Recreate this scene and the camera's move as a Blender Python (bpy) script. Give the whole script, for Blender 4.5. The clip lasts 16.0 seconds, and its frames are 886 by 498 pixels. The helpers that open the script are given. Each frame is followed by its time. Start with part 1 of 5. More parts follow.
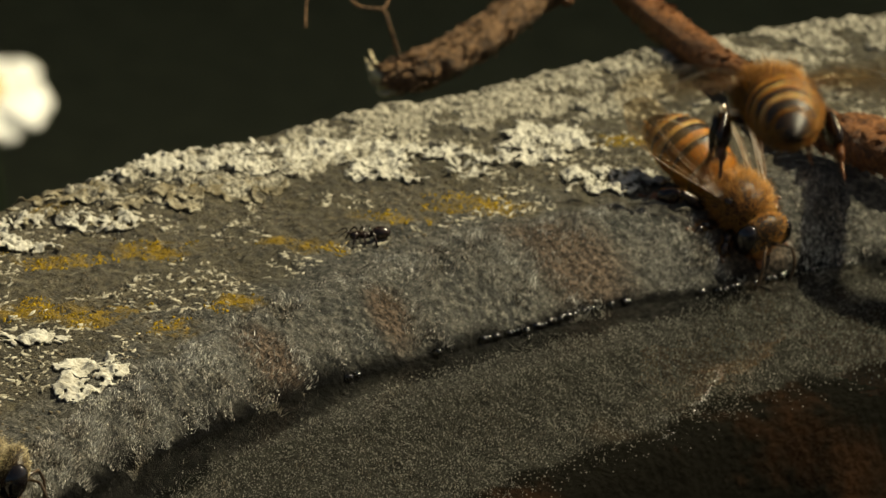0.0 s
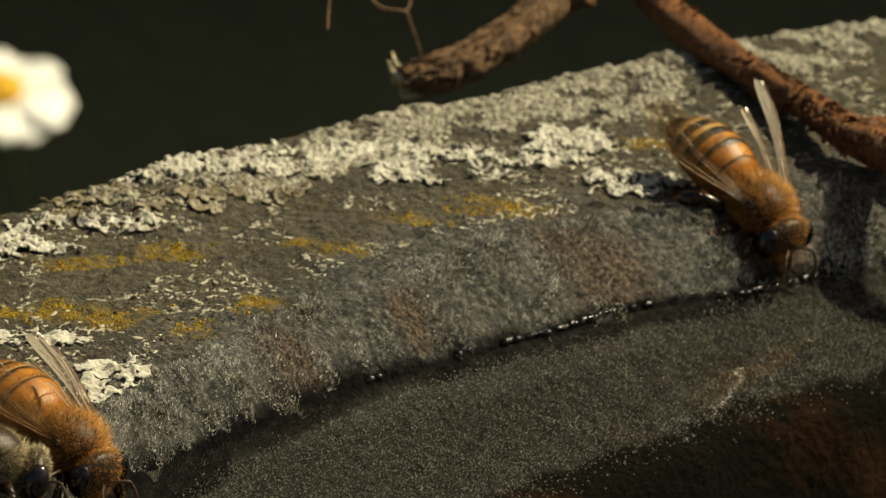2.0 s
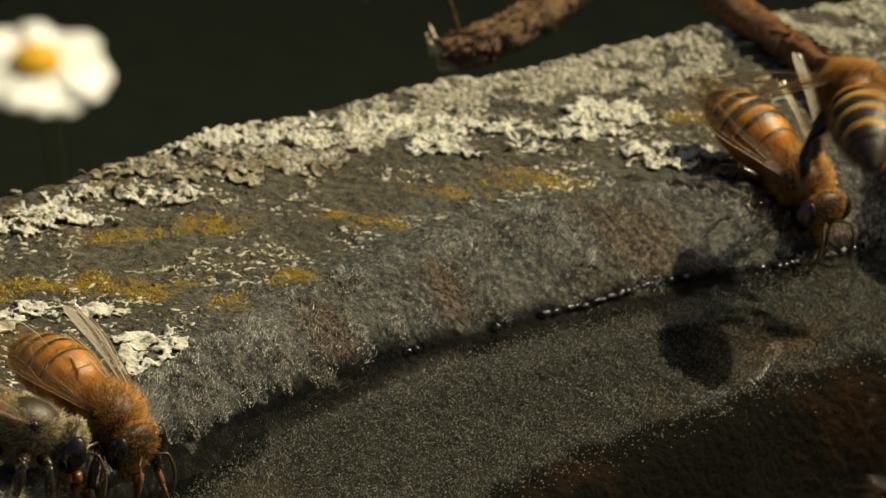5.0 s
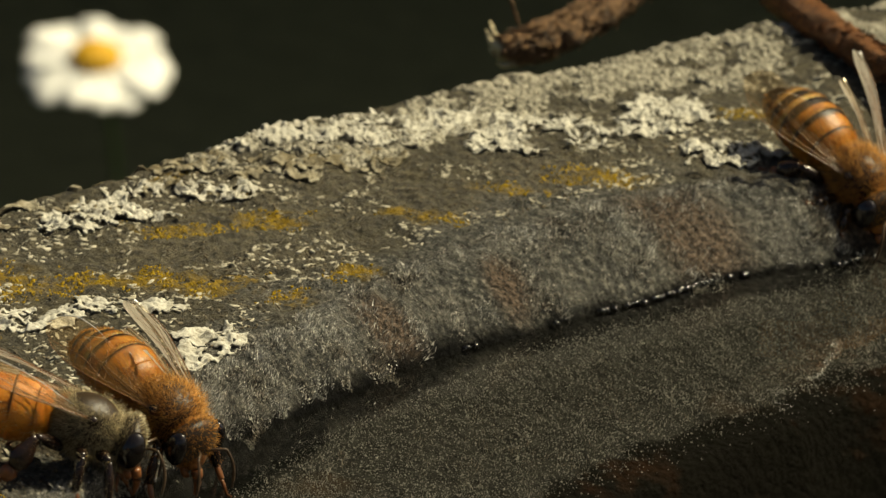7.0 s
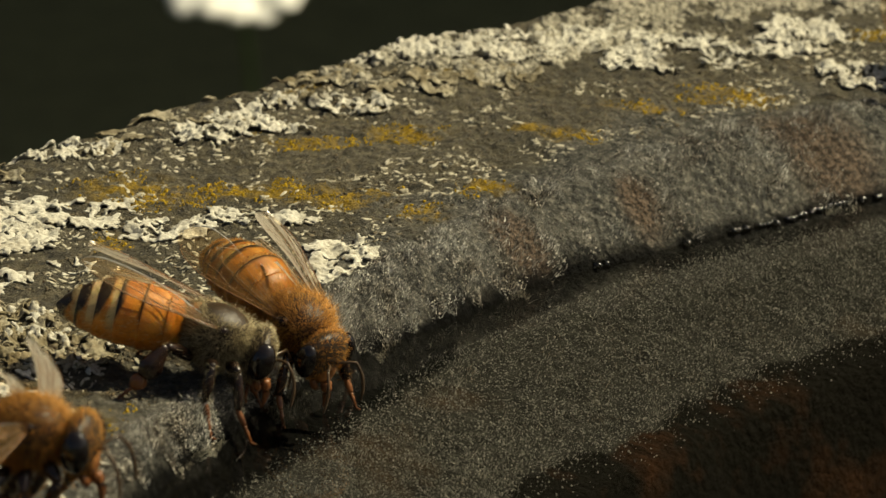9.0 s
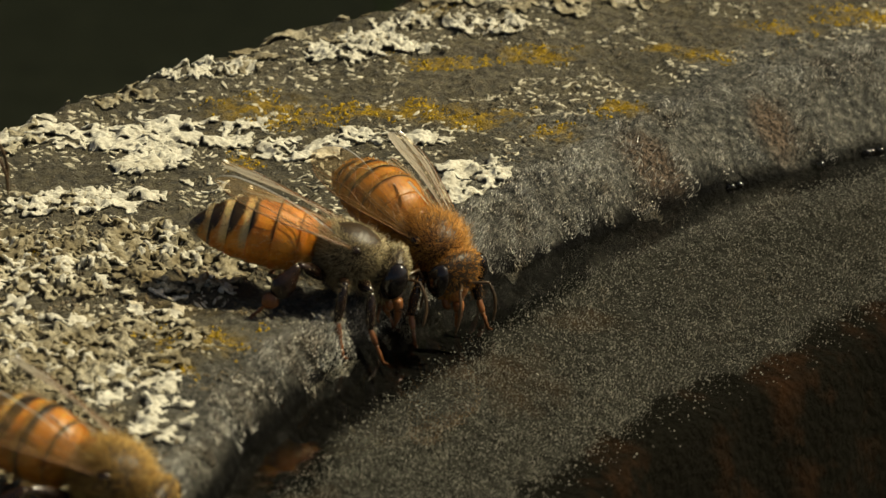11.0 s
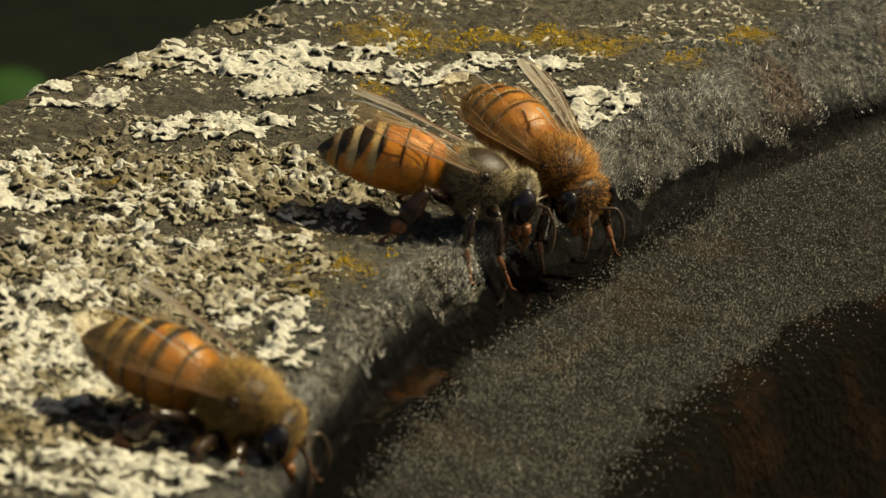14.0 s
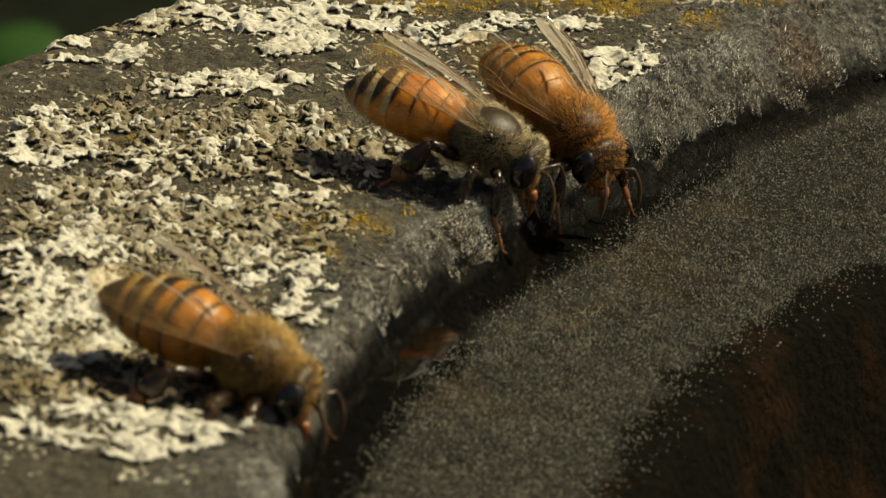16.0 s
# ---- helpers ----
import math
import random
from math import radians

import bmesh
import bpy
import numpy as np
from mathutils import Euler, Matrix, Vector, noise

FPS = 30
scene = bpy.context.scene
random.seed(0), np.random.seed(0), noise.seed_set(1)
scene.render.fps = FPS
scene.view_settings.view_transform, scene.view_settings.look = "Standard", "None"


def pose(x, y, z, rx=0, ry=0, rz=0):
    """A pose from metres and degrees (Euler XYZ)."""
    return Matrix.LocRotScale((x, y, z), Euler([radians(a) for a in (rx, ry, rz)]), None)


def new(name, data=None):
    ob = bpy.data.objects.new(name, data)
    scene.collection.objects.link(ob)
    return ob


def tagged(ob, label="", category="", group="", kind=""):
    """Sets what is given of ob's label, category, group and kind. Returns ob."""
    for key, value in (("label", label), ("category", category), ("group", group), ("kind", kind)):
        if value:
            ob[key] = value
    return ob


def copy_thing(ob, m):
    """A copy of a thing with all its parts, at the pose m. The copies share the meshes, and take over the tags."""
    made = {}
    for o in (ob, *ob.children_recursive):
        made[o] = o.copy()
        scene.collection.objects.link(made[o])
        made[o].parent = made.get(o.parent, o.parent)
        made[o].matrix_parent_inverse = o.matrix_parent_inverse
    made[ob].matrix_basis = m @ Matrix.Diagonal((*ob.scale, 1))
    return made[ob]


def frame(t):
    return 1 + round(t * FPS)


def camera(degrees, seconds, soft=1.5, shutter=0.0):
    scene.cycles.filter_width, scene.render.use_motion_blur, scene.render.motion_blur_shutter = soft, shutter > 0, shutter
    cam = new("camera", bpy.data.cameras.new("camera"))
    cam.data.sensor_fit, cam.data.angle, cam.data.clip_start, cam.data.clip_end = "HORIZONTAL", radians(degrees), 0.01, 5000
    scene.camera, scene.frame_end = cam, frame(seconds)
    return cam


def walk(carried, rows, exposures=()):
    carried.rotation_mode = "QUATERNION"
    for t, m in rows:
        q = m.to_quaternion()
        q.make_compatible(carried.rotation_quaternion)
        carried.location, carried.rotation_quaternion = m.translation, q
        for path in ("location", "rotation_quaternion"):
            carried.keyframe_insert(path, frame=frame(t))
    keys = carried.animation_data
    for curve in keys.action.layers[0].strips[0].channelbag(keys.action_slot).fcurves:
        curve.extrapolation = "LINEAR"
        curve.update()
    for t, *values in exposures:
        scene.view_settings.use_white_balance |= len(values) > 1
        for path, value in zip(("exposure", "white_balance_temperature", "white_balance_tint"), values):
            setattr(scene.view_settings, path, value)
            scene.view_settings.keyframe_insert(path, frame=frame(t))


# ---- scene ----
MM = 0.001
cam = camera(9.0, 16.0, 1.25, 0.25)
cam.data.dof.use_dof = True
cam.data.dof.focus_distance = 0.323
cam.data.dof.aperture_fstop = 136.0


def aim(yaw, pitch, roll):
    return pose(0, 0, 0.1, 90 + pitch, 0, yaw) @ pose(0, 0, 0, 0, 0, roll)


# seconds, yaw, pitch, roll of a camera that pans on one spot
PAN = [(0, -0.000, -16.000, -0.256), (0.5, 0.021, -15.974, -0.168), (1, 0.013, -15.984, -0.118), (1.5, 0.138, -15.994, -0.136),
       (2, 0.229, -15.977, -0.141), (2.5, 0.365, -16.082, -0.207), (3, 0.443, -16.169, -0.214), (3.2, 0.453, -16.202, -0.262),
       (5.3, 0.693, -16.280, -0.131), (5.5, 0.780, -16.322, -0.144), (6, 1.013, -16.400, -0.210), (6.5, 1.172, -16.390, -0.364),
       (7, 1.258, -16.287, -0.157), (7.5, 1.426, -16.367, 0.022), (8, 1.688, -16.595, 0.402), (8.5, 2.276, -16.968, 0.352)]
PAN += [(9, 2.661, -17.147, 0.434), (9.5, 3.120, -17.334, 0.229), (9.7, 3.271, -17.410, 0.300), (11.8, 4.461, -18.411, -0.002),
        (12, 4.550, -18.524, -0.032), (12.5, 4.826, -18.629, 0.133), (13, 5.169, -18.789, 0.001), (13.5, 5.346, -18.695, -0.077),
        (14, 5.445, -18.726, 0.039), (14.5, 5.522, -18.802, 0.111), (15, 5.516, -18.936, 0.093), (15.5, 5.621, -18.981, -0.017),
        (16, 5.620, -19.144, 0.506)]
walk(cam, [(t, aim(a, p, r)) for t, a, p, r in PAN], [(0, 0.1, 7300, 2), (16, 0.1, 7300, 2)])

# ---- light ----
SUN_FROM = Vector((0.58, 0.15, 0.78)).normalized()
world = bpy.data.worlds.new("sky")
scene.world = world
world.use_nodes = True
wn = world.node_tree
sky = wn.nodes.new("ShaderNodeTexSky")
sky.sky_type, sky.sun_disc = "NISHITA", False
sky.air_density, sky.dust_density = 0.7, 5.0
sky.sun_elevation = math.asin(SUN_FROM.z)
sky.sun_rotation = math.atan2(SUN_FROM.x, SUN_FROM.y)
wn.links.new(sky.outputs[0], wn.nodes["Background"].inputs[0])
wn.nodes["Background"].inputs[1].default_value = 0.055
sun = new("sun", bpy.data.lights.new("sun", "SUN"))
sun.data.energy, sun.data.angle, sun.data.color = 5.0, radians(0.53), (1.0, 0.90, 0.68)
sun.rotation_euler = (-SUN_FROM).to_track_quat("-Z", "Y").to_euler()


# ---- materials ----
class Nodes:
    """A small material builder round a Principled shader."""

    def __init__(self, name, rough=0.6, spec=0.5, **extra):
        self.m = bpy.data.materials.new(name)
        self.m.use_nodes = True
        self.t = self.m.node_tree
        self.b = self.t.nodes["Principled BSDF"]
        self.b.inputs["Roughness"].default_value = rough
        self.b.inputs["Specular IOR Level"].default_value = spec
        for key, v in extra.items():
            self.b.inputs[key.replace("_", " ")].default_value = v
        self.co = self.t.nodes.new("ShaderNodeTexCoord").outputs["Object"]

    def put(self, socket, v):
        if hasattr(v, "links"):
            self.t.links.new(v, socket)
        else:
            socket.default_value = v

    def noise(self, per_mm, detail=4, rough=0.6, dist=0.0, co=None):
        n = self.t.nodes.new("ShaderNodeTexNoise")
        self.put(n.inputs["Vector"], co or self.co)
        n.inputs["Scale"].default_value = per_mm * 1000
        n.inputs["Detail"].default_value, n.inputs["Roughness"].default_value = detail, rough
        n.inputs["Distortion"].default_value = dist
        return n.outputs["Fac"]

    def cells(self, per_mm, feature="F1"):
        n = self.t.nodes.new("ShaderNodeTexVoronoi")
        self.put(n.inputs["Vector"], self.co)
        n.feature = feature
        n.inputs["Scale"].default_value = per_mm * 1000
        return n.outputs["Distance"]

    def ramp(self, fac, *stops):
        n = self.t.nodes.new("ShaderNodeValToRGB")
        self.put(n.inputs[0], fac)
        el = n.color_ramp.elements
        while len(el) < len(stops):
            el.new(0.5)
        for e, (p, c) in zip(el, stops):
            e.position = p
            e.color = (c, c, c, 1) if isinstance(c, (int, float)) else (*c, 1)
        return n.outputs[0]

    def mix(self, fac, a, b, mode="MIX"):
        n = self.t.nodes.new("ShaderNodeMix")
        n.data_type, n.blend_type = "RGBA", mode
        self.put(n.inputs[0], fac)
        for s, v in ((n.inputs[6], a), (n.inputs[7], b)):
            self.put(s, v if hasattr(v, "links") else (*v, 1))
        return n.outputs[2]

    def calc(self, op, a, b=0.0):
        n = self.t.nodes.new("ShaderNodeMath")
        n.operation = op
        self.put(n.inputs[0], a)
        self.put(n.inputs[1], b)
        return n.outputs[0]

    def attribute(self, name):
        n = self.t.nodes.new("ShaderNodeAttribute")
        n.attribute_name = name
        return n.outputs["Fac"]

    def axis(self, k):
        n = self.t.nodes.new("ShaderNodeSeparateXYZ")
        self.put(n.inputs[0], self.co)
        return n.outputs[k]

    def island(self):
        return self.t.nodes.new("ShaderNodeNewGeometry").outputs["Random Per Island"]

    def colour(self, v):
        self.put(self.b.inputs["Base Color"], v if hasattr(v, "links") else (*v, 1))
        return self

    def rough(self, v):
        self.put(self.b.inputs["Roughness"], v)
        return self

    def bump(self, height, mm, strength=1.0):
        n = self.t.nodes.new("ShaderNodeBump")
        n.inputs["Strength"].default_value, n.inputs["Distance"].default_value = strength, mm * MM
        self.put(n.inputs["Height"], height)
        self.t.links.new(n.outputs[0], self.b.inputs["Normal"])
        return self


def stone_material():
    n = Nodes("weathered_stone", 0.8, 0.35)
    big = n.noise(0.12, 5, 0.65)
    fine = n.noise(1.6, 5, 0.7)
    dry = n.mix(n.ramp(big, (0.35, 0), (0.65, 1)), (0.10, 0.088, 0.056), (0.185, 0.16, 0.108))
    dry = n.mix(n.ramp(n.noise(0.2, 5, 0.7), (0.52, 0), (0.66, 0.55)), dry, (0.17, 0.135, 0.055))
    dry = n.mix(n.ramp(fine, (0.38, 0), (0.62, 1)), dry, (0.045, 0.042, 0.035))
    dry = n.mix(n.ramp(n.noise(3.2, 4, 0.7), (0.58, 0), (0.68, 1)), dry, (0.30, 0.27, 0.20))
    wetc = n.mix(n.ramp(n.noise(0.35, 5, 0.7), (0.38, 0), (0.62, 1)), (0.04, 0.043, 0.042), (0.13, 0.124, 0.108))
    wetc = n.mix(n.ramp(fine, (0.48, 0), (0.70, 1)), wetc, (0.26, 0.245, 0.205))
    speck = n.noise(3.4, 4, 0.75)
    wetc = n.mix(n.ramp(speck, (0.36, 1), (0.46, 0)), wetc, (0.014, 0.014, 0.012))
    wetc = n.mix(n.ramp(speck, (0.57, 0), (0.66, 1)), wetc, (0.46, 0.43, 0.36))
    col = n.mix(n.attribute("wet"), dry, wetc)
    col = n.mix(n.attribute("brown"), col, n.mix(n.ramp(speck, (0.42, 0), (0.62, 1)), (0.025, 0.018, 0.012), (0.26, 0.19, 0.14)))
    yel = n.mix(fine, (0.25, 0.16, 0.012), (0.42, 0.27, 0.02))
    ymask = n.calc("MULTIPLY", n.attribute("yellow"), n.ramp(n.noise(0.9, 5, 0.75), (0.42, 0), (0.56, 1)))
    col = n.mix(ymask, col, yel)
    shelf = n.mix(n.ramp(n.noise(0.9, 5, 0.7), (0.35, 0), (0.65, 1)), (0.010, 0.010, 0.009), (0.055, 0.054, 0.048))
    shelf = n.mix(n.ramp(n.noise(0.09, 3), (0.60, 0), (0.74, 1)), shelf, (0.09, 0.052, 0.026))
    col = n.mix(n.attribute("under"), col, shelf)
    # waterline band: wet stone foot plus the overhang's shade, put into a near-black colour
    col = n.mix(n.attribute("wet_lip_shade"), col, n.mix(n.ramp(fine, (0.5, 0), (0.75, 1)), (0.002, 0.002, 0.002), (0.008, 0.008, 0.007)))
    # past the shelf: brown patches, and the unlit depth's gloom put into the colour
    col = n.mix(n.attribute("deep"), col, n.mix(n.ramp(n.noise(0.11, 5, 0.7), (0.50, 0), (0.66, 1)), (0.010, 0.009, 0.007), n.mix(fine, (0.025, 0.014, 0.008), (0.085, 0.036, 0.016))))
    n.colour(col)
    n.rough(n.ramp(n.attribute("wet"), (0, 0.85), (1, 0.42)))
    n.put(n.b.inputs["Specular IOR Level"], n.ramp(n.calc("MAXIMUM", n.attribute("wet_lip_shade"), n.attribute("deep")), (0, 0.35), (1, 0.10)))
    n.bump(n.calc("ADD", n.noise(2.2, 6, 0.75), n.calc("MULTIPLY", n.cells(1.4), -0.6)), 0.8)
    return n.m


def simple(name, a, b, per_mm=1.0, rough=0.6, bump=0.0, spec=0.5, island=0.0):
    n = Nodes(name, rough, spec)
    fac = n.ramp(n.noise(per_mm, 5, 0.65), (0.33, 0), (0.67, 1))
    if island:
        fac = n.calc("ADD", n.calc("MULTIPLY", fac, 1 - island), n.calc("MULTIPLY", n.island(), island))
    n.colour(n.mix(fac, a, b))
    if bump:
        n.bump(n.noise(per_mm * 2.5, 5, 0.7), bump)
    return n.m


def fuzz_material():
    n = Nodes("algae_hair", 0.35, 0.7)
    patch = n.ramp(n.calc("ADD", n.calc("MULTIPLY", n.noise(0.2, 4, 0.6), 0.6), n.calc("MULTIPLY", n.noise(0.7, 3, 0.6), 0.4)), (0.44, 0), (0.56, 1))
    pale = n.mix(n.ramp(n.island(), (0.35, 0), (1.0, 1)), (0.20, 0.20, 0.18), (0.93, 0.92, 0.85))
    drab = n.mix(n.ramp(n.island(), (0.3, 0), (1.0, 1)), (0.035, 0.030, 0.024), (0.44, 0.385, 0.31))
    n.colour(n.mix(patch, drab, pale))
    return n.m


def lichen_material(name, pale, mid, dark, share):
    """Chalky lobes with dull patches, dark specks and a fine crackle."""
    n = Nodes(name, 0.85, 0.15)
    col = n.mix(n.ramp(n.noise(0.45, 4, 0.65), (share - 0.1, 0), (share + 0.1, 1)), pale, mid)
    col = n.mix(n.ramp(n.noise(3.0, 5, 0.7), (0.50, 0), (0.66, 1)), col, dark)
    n.colour(n.mix(n.ramp(n.cells(2.6), (0.0, 0), (0.5, 0.5)), col, mid))
    n.bump(n.calc("ADD", n.noise(2.6, 5, 0.7), n.calc("MULTIPLY", n.cells(2.6), -0.5)), 0.14)
    return n.m


def bark_material(name, a, b):
    n = Nodes(name, 0.55, 0.4)
    flake = n.noise(1.3, 6, 0.72, 1.5)
    n.colour(n.mix(n.ramp(flake, (0.36, 0), (0.64, 1)), a, b))
    n.bump(n.calc("ADD", flake, n.calc("MULTIPLY", n.noise(4.0, 4, 0.7), 0.5)), 0.7)
    return n.m


def abdomen_material(name, amber, rust, fair):
    """Glossy translucent plates with dark and pale bands."""
    n = Nodes(name, 0.4, 0.4)
    col = n.mix(n.ramp(n.noise(0.9, 5, 0.65), (0.36, 0), (0.64, 0.9)), amber, rust)
    col = n.mix(n.ramp(n.noise(2.2, 4, 0.7), (0.52, 0), (0.72, 0.7)), col, tuple(0.3 * c for c in rust))
    col = n.mix(n.calc("MULTIPLY", n.attribute("rust"), 0.45), col, rust)
    col = n.mix(n.attribute("fair"), col, fair)
    col = n.mix(n.attribute("dark"), col, n.mix(n.noise(3, 3), BLACK, (0.035, 0.02, 0.011)))
    n.colour(col)
    n.rough(n.ramp(n.noise(3, 4), (0.3, 0.28), (0.7, 0.50)))
    n.b.inputs["Subsurface Weight"].default_value = 0.3
    n.b.inputs["Subsurface Radius"].default_value = (0.0016, 0.0005, 0.00015)
    n.bump(n.noise(7, 4), 0.03)
    return n.m


def fur_material(name, root, tip):
    """Fine hair that lets a part of the light through."""
    n = Nodes(name, 0.5, 0.35)
    col = n.mix(n.ramp(n.island(), (0.1, 0), (0.9, 1)), root, tip)
    n.colour(col)
    t = n.t
    thin, mix = t.nodes.new("ShaderNodeBsdfTranslucent"), t.nodes.new("ShaderNodeMixShader")
    t.links.new(col, thin.inputs[0])
    mix.inputs[0].default_value = 0.5
    t.links.new(n.b.outputs[0], mix.inputs[1])
    t.links.new(thin.outputs[0], mix.inputs[2])
    t.links.new(mix.outputs[0], t.nodes["Material Output"].inputs["Surface"])
    return n.m


BLACK = (0.012, 0.009, 0.006)
MAT = {
    "stone": stone_material(),
    "lichen": lichen_material("pale_lichen", (0.68, 0.665, 0.59), (0.42, 0.395, 0.325), (0.19, 0.16, 0.105), 0.60),
    "lichen_crust": simple("knobbly_lichen", (0.085, 0.078, 0.058), (0.52, 0.485, 0.39), 1.6, 0.85, 0.08, 0.2, 0.7),
    "lichen_grey": lichen_material("grey_lichen", (0.58, 0.545, 0.43), (0.19, 0.16, 0.10), (0.05, 0.037, 0.02), 0.47),
    "scrap": simple("scrap_lichen", (0.24, 0.22, 0.16), (0.62, 0.58, 0.47), 1.5, 0.85, 0.05, 0.2, 0.7),
    "crust": simple("yellow_lichen", (0.28, 0.18, 0.010), (0.52, 0.35, 0.025), 2.5, 0.8, 0.05, 0.2, 0.6),
    "crumb": simple("grit", (0.06, 0.05, 0.035), (0.22, 0.18, 0.12), 2.0, 0.85, 0.05, 0.3, 0.7),
    "fuzz": fuzz_material(),
    "bubble": simple("bubble_grain", (0.075, 0.077, 0.074), (0.50, 0.50, 0.465), 0.5, 0.3, 0, 0.5, 0.8),
    "grain": simple("wet_grain", (0.22, 0.20, 0.16), (0.92, 0.88, 0.78), 0.5, 0.25, 0, 0.6, 0.8),
    "bark": bark_material("bark_skin", (0.04, 0.013, 0.007), (0.52, 0.21, 0.065)),
    "old_bark": bark_material("old_bark_skin", (0.026, 0.012, 0.007), (0.44, 0.25, 0.12)),
    "split": simple("split_wood", (0.50, 0.40, 0.22), (0.75, 0.66, 0.45), 1.0, 0.6, 0.1),
    "petal": simple("daisy_petal", (0.84, 0.84, 0.80), (0.92, 0.92, 0.88), 0.3, 0.6),
    "disc": simple("daisy_disc", (0.60, 0.30, 0.01), (0.80, 0.47, 0.02), 1.0, 0.7, 0.2),
    "stem": simple("green_stem", (0.012, 0.028, 0.006), (0.022, 0.045, 0.010), 0.4, 0.5),
    "leaf": simple("dark_leaf", (0.02, 0.045, 0.012), (0.05, 0.09, 0.022), 0.05, 0.5, 0, 0.4, 0.6),
    "fresh_leaf": simple("fresh_leaf", (0.010, 0.032, 0.006), (0.021, 0.058, 0.010), 0.1, 0.6, 0, 0.2),
    "soil": simple("dark_soil", (0.058, 0.062, 0.030), (0.100, 0.106, 0.052), 0.08, 0.95, 1.5, 0.2),
    "chitin": simple("dark_chitin", (0.008, 0.005, 0.004), (0.030, 0.014, 0.008), 1.5, 0.25),
    "tan": simple("brown_leg", (0.06, 0.02, 0.008), (0.22, 0.08, 0.024), 1.0, 0.3),
    "thorax": simple("thorax_skin", (0.016, 0.012, 0.009), (0.055, 0.034, 0.016), 2.0, 0.36, 0.04, 0.4),
    "shield": simple("shield_skin", (0.16, 0.055, 0.014), (0.36, 0.15, 0.035), 1.5, 0.35, 0.03),
    "antenna": simple("antenna_skin", (0.03, 0.018, 0.011), (0.10, 0.06, 0.03), 2.0, 0.3),
    "vein": simple("wing_vein", (0.09, 0.04, 0.016), (0.26, 0.13, 0.05), 1.0, 0.35),
    "eye": simple("eye", (0.004, 0.003, 0.003), (0.012, 0.008, 0.006), 3.0, 0.08, 0, 0.7),
    "fur_gold": fur_material("golden_fur", (0.18, 0.066, 0.012), (0.86, 0.48, 0.13)),
    "fur_straw": fur_material("straw_fur", (0.18, 0.08, 0.016), (0.84, 0.60, 0.22)),
    "fur_grey": fur_material("greyish_fur", (0.12, 0.085, 0.04), (0.84, 0.73, 0.48)),
    "ab_orange": abdomen_material("orange_abdomen", (0.62, 0.255, 0.030), (0.38, 0.122, 0.014), (0.66, 0.52, 0.28)),
    "ab_amber": abdomen_material("amber_abdomen", (0.50, 0.215, 0.030), (0.27, 0.092, 0.012), (0.64, 0.46, 0.19)),
    "ab_striped": abdomen_material("striped_abdomen", (0.56, 0.27, 0.045), (0.34, 0.13, 0.022), (0.60, 0.40, 0.12)),
}


def wing_material():
    """A tinted clear film with a wrinkled sheen."""
    n = Nodes("wing_film", 0.4, 0.3)
    n.colour((0.62, 0.42, 0.20))
    t = n.t
    clear, gloss, mix, more, fres, bump = (t.nodes.new("ShaderNode" + k) for k in ("BsdfTransparent", "BsdfGlossy", "MixShader", "MixShader", "Fresnel", "Bump"))
    clear.inputs[0].default_value = (0.97, 0.93, 0.86, 1)
    gloss.inputs["Roughness"].default_value = 0.4
    fres.inputs[0].default_value = 1.055
    bump.inputs["Distance"].default_value, bump.inputs["Strength"].default_value = 0.00006, 0.8
    t.links.new(n.noise(0.7, 2, 0.5), bump.inputs["Height"])
    t.links.new(bump.outputs[0], gloss.inputs["Normal"])
    mix.inputs[0].default_value = 0.03
    t.links.new(clear.outputs[0], mix.inputs[1])
    t.links.new(n.b.outputs[0], mix.inputs[2])
    t.links.new(fres.outputs[0], more.inputs[0])
    t.links.new(mix.outputs[0], more.inputs[1])
    t.links.new(gloss.outputs[0], more.inputs[2])
    t.links.new(more.outputs[0], t.nodes["Material Output"].inputs["Surface"])
    return n.m


def water_material(rough=0.02, ior=1.21):
    n = Nodes("still_water")
    t = n.t
    t.nodes.remove(n.b)
    clear, gloss, mix, fres = (t.nodes.new("ShaderNode" + k) for k in ("BsdfTransparent", "BsdfGlossy", "MixShader", "Fresnel"))
    clear.inputs[0].default_value = (0.87, 0.86, 0.83, 1)
    gloss.inputs["Roughness"].default_value = rough
    fres.inputs[0].default_value = ior
    bump = t.nodes.new("ShaderNodeBump")
    bump.inputs["Distance"].default_value, bump.inputs["Strength"].default_value = 0.00025, 0.5
    t.links.new(n.noise(0.16, 2, 0.4), bump.inputs["Height"])
    t.links.new(bump.outputs[0], gloss.inputs["Normal"])
    t.links.new(fres.outputs[0], mix.inputs[0])
    t.links.new(clear.outputs[0], mix.inputs[1])
    t.links.new(gloss.outputs[0], mix.inputs[2])
    t.links.new(mix.outputs[0], t.nodes["Material Output"].inputs["Surface"])
    return n.m


MAT["wing"], MAT["water"] = wing_material(), water_material()
MAT["bead"] = water_material(0.2, 1.7)


# ---- mesh helpers: all shapes are written in millimetres ----
def mesh_of(name, verts, faces, mat, smooth=True):
    me = bpy.data.meshes.new(name)
    me.from_pydata((np.asarray(verts, float) * MM).tolist(), [], [tuple(f) for f in faces])
    me.materials.append(MAT[mat])
    if smooth:
        me.shade_smooth()
    me.update()
    return me


def part(name, shape, mat, parent=None, label="", smooth=True):
    ob = new(name, mesh_of(name, shape[0], shape[1], mat, smooth))
    ob.parent = parent
    return tagged(ob, label)


def empty(name):
    ob = new(name)
    ob.empty_display_size = 0.002
    return ob


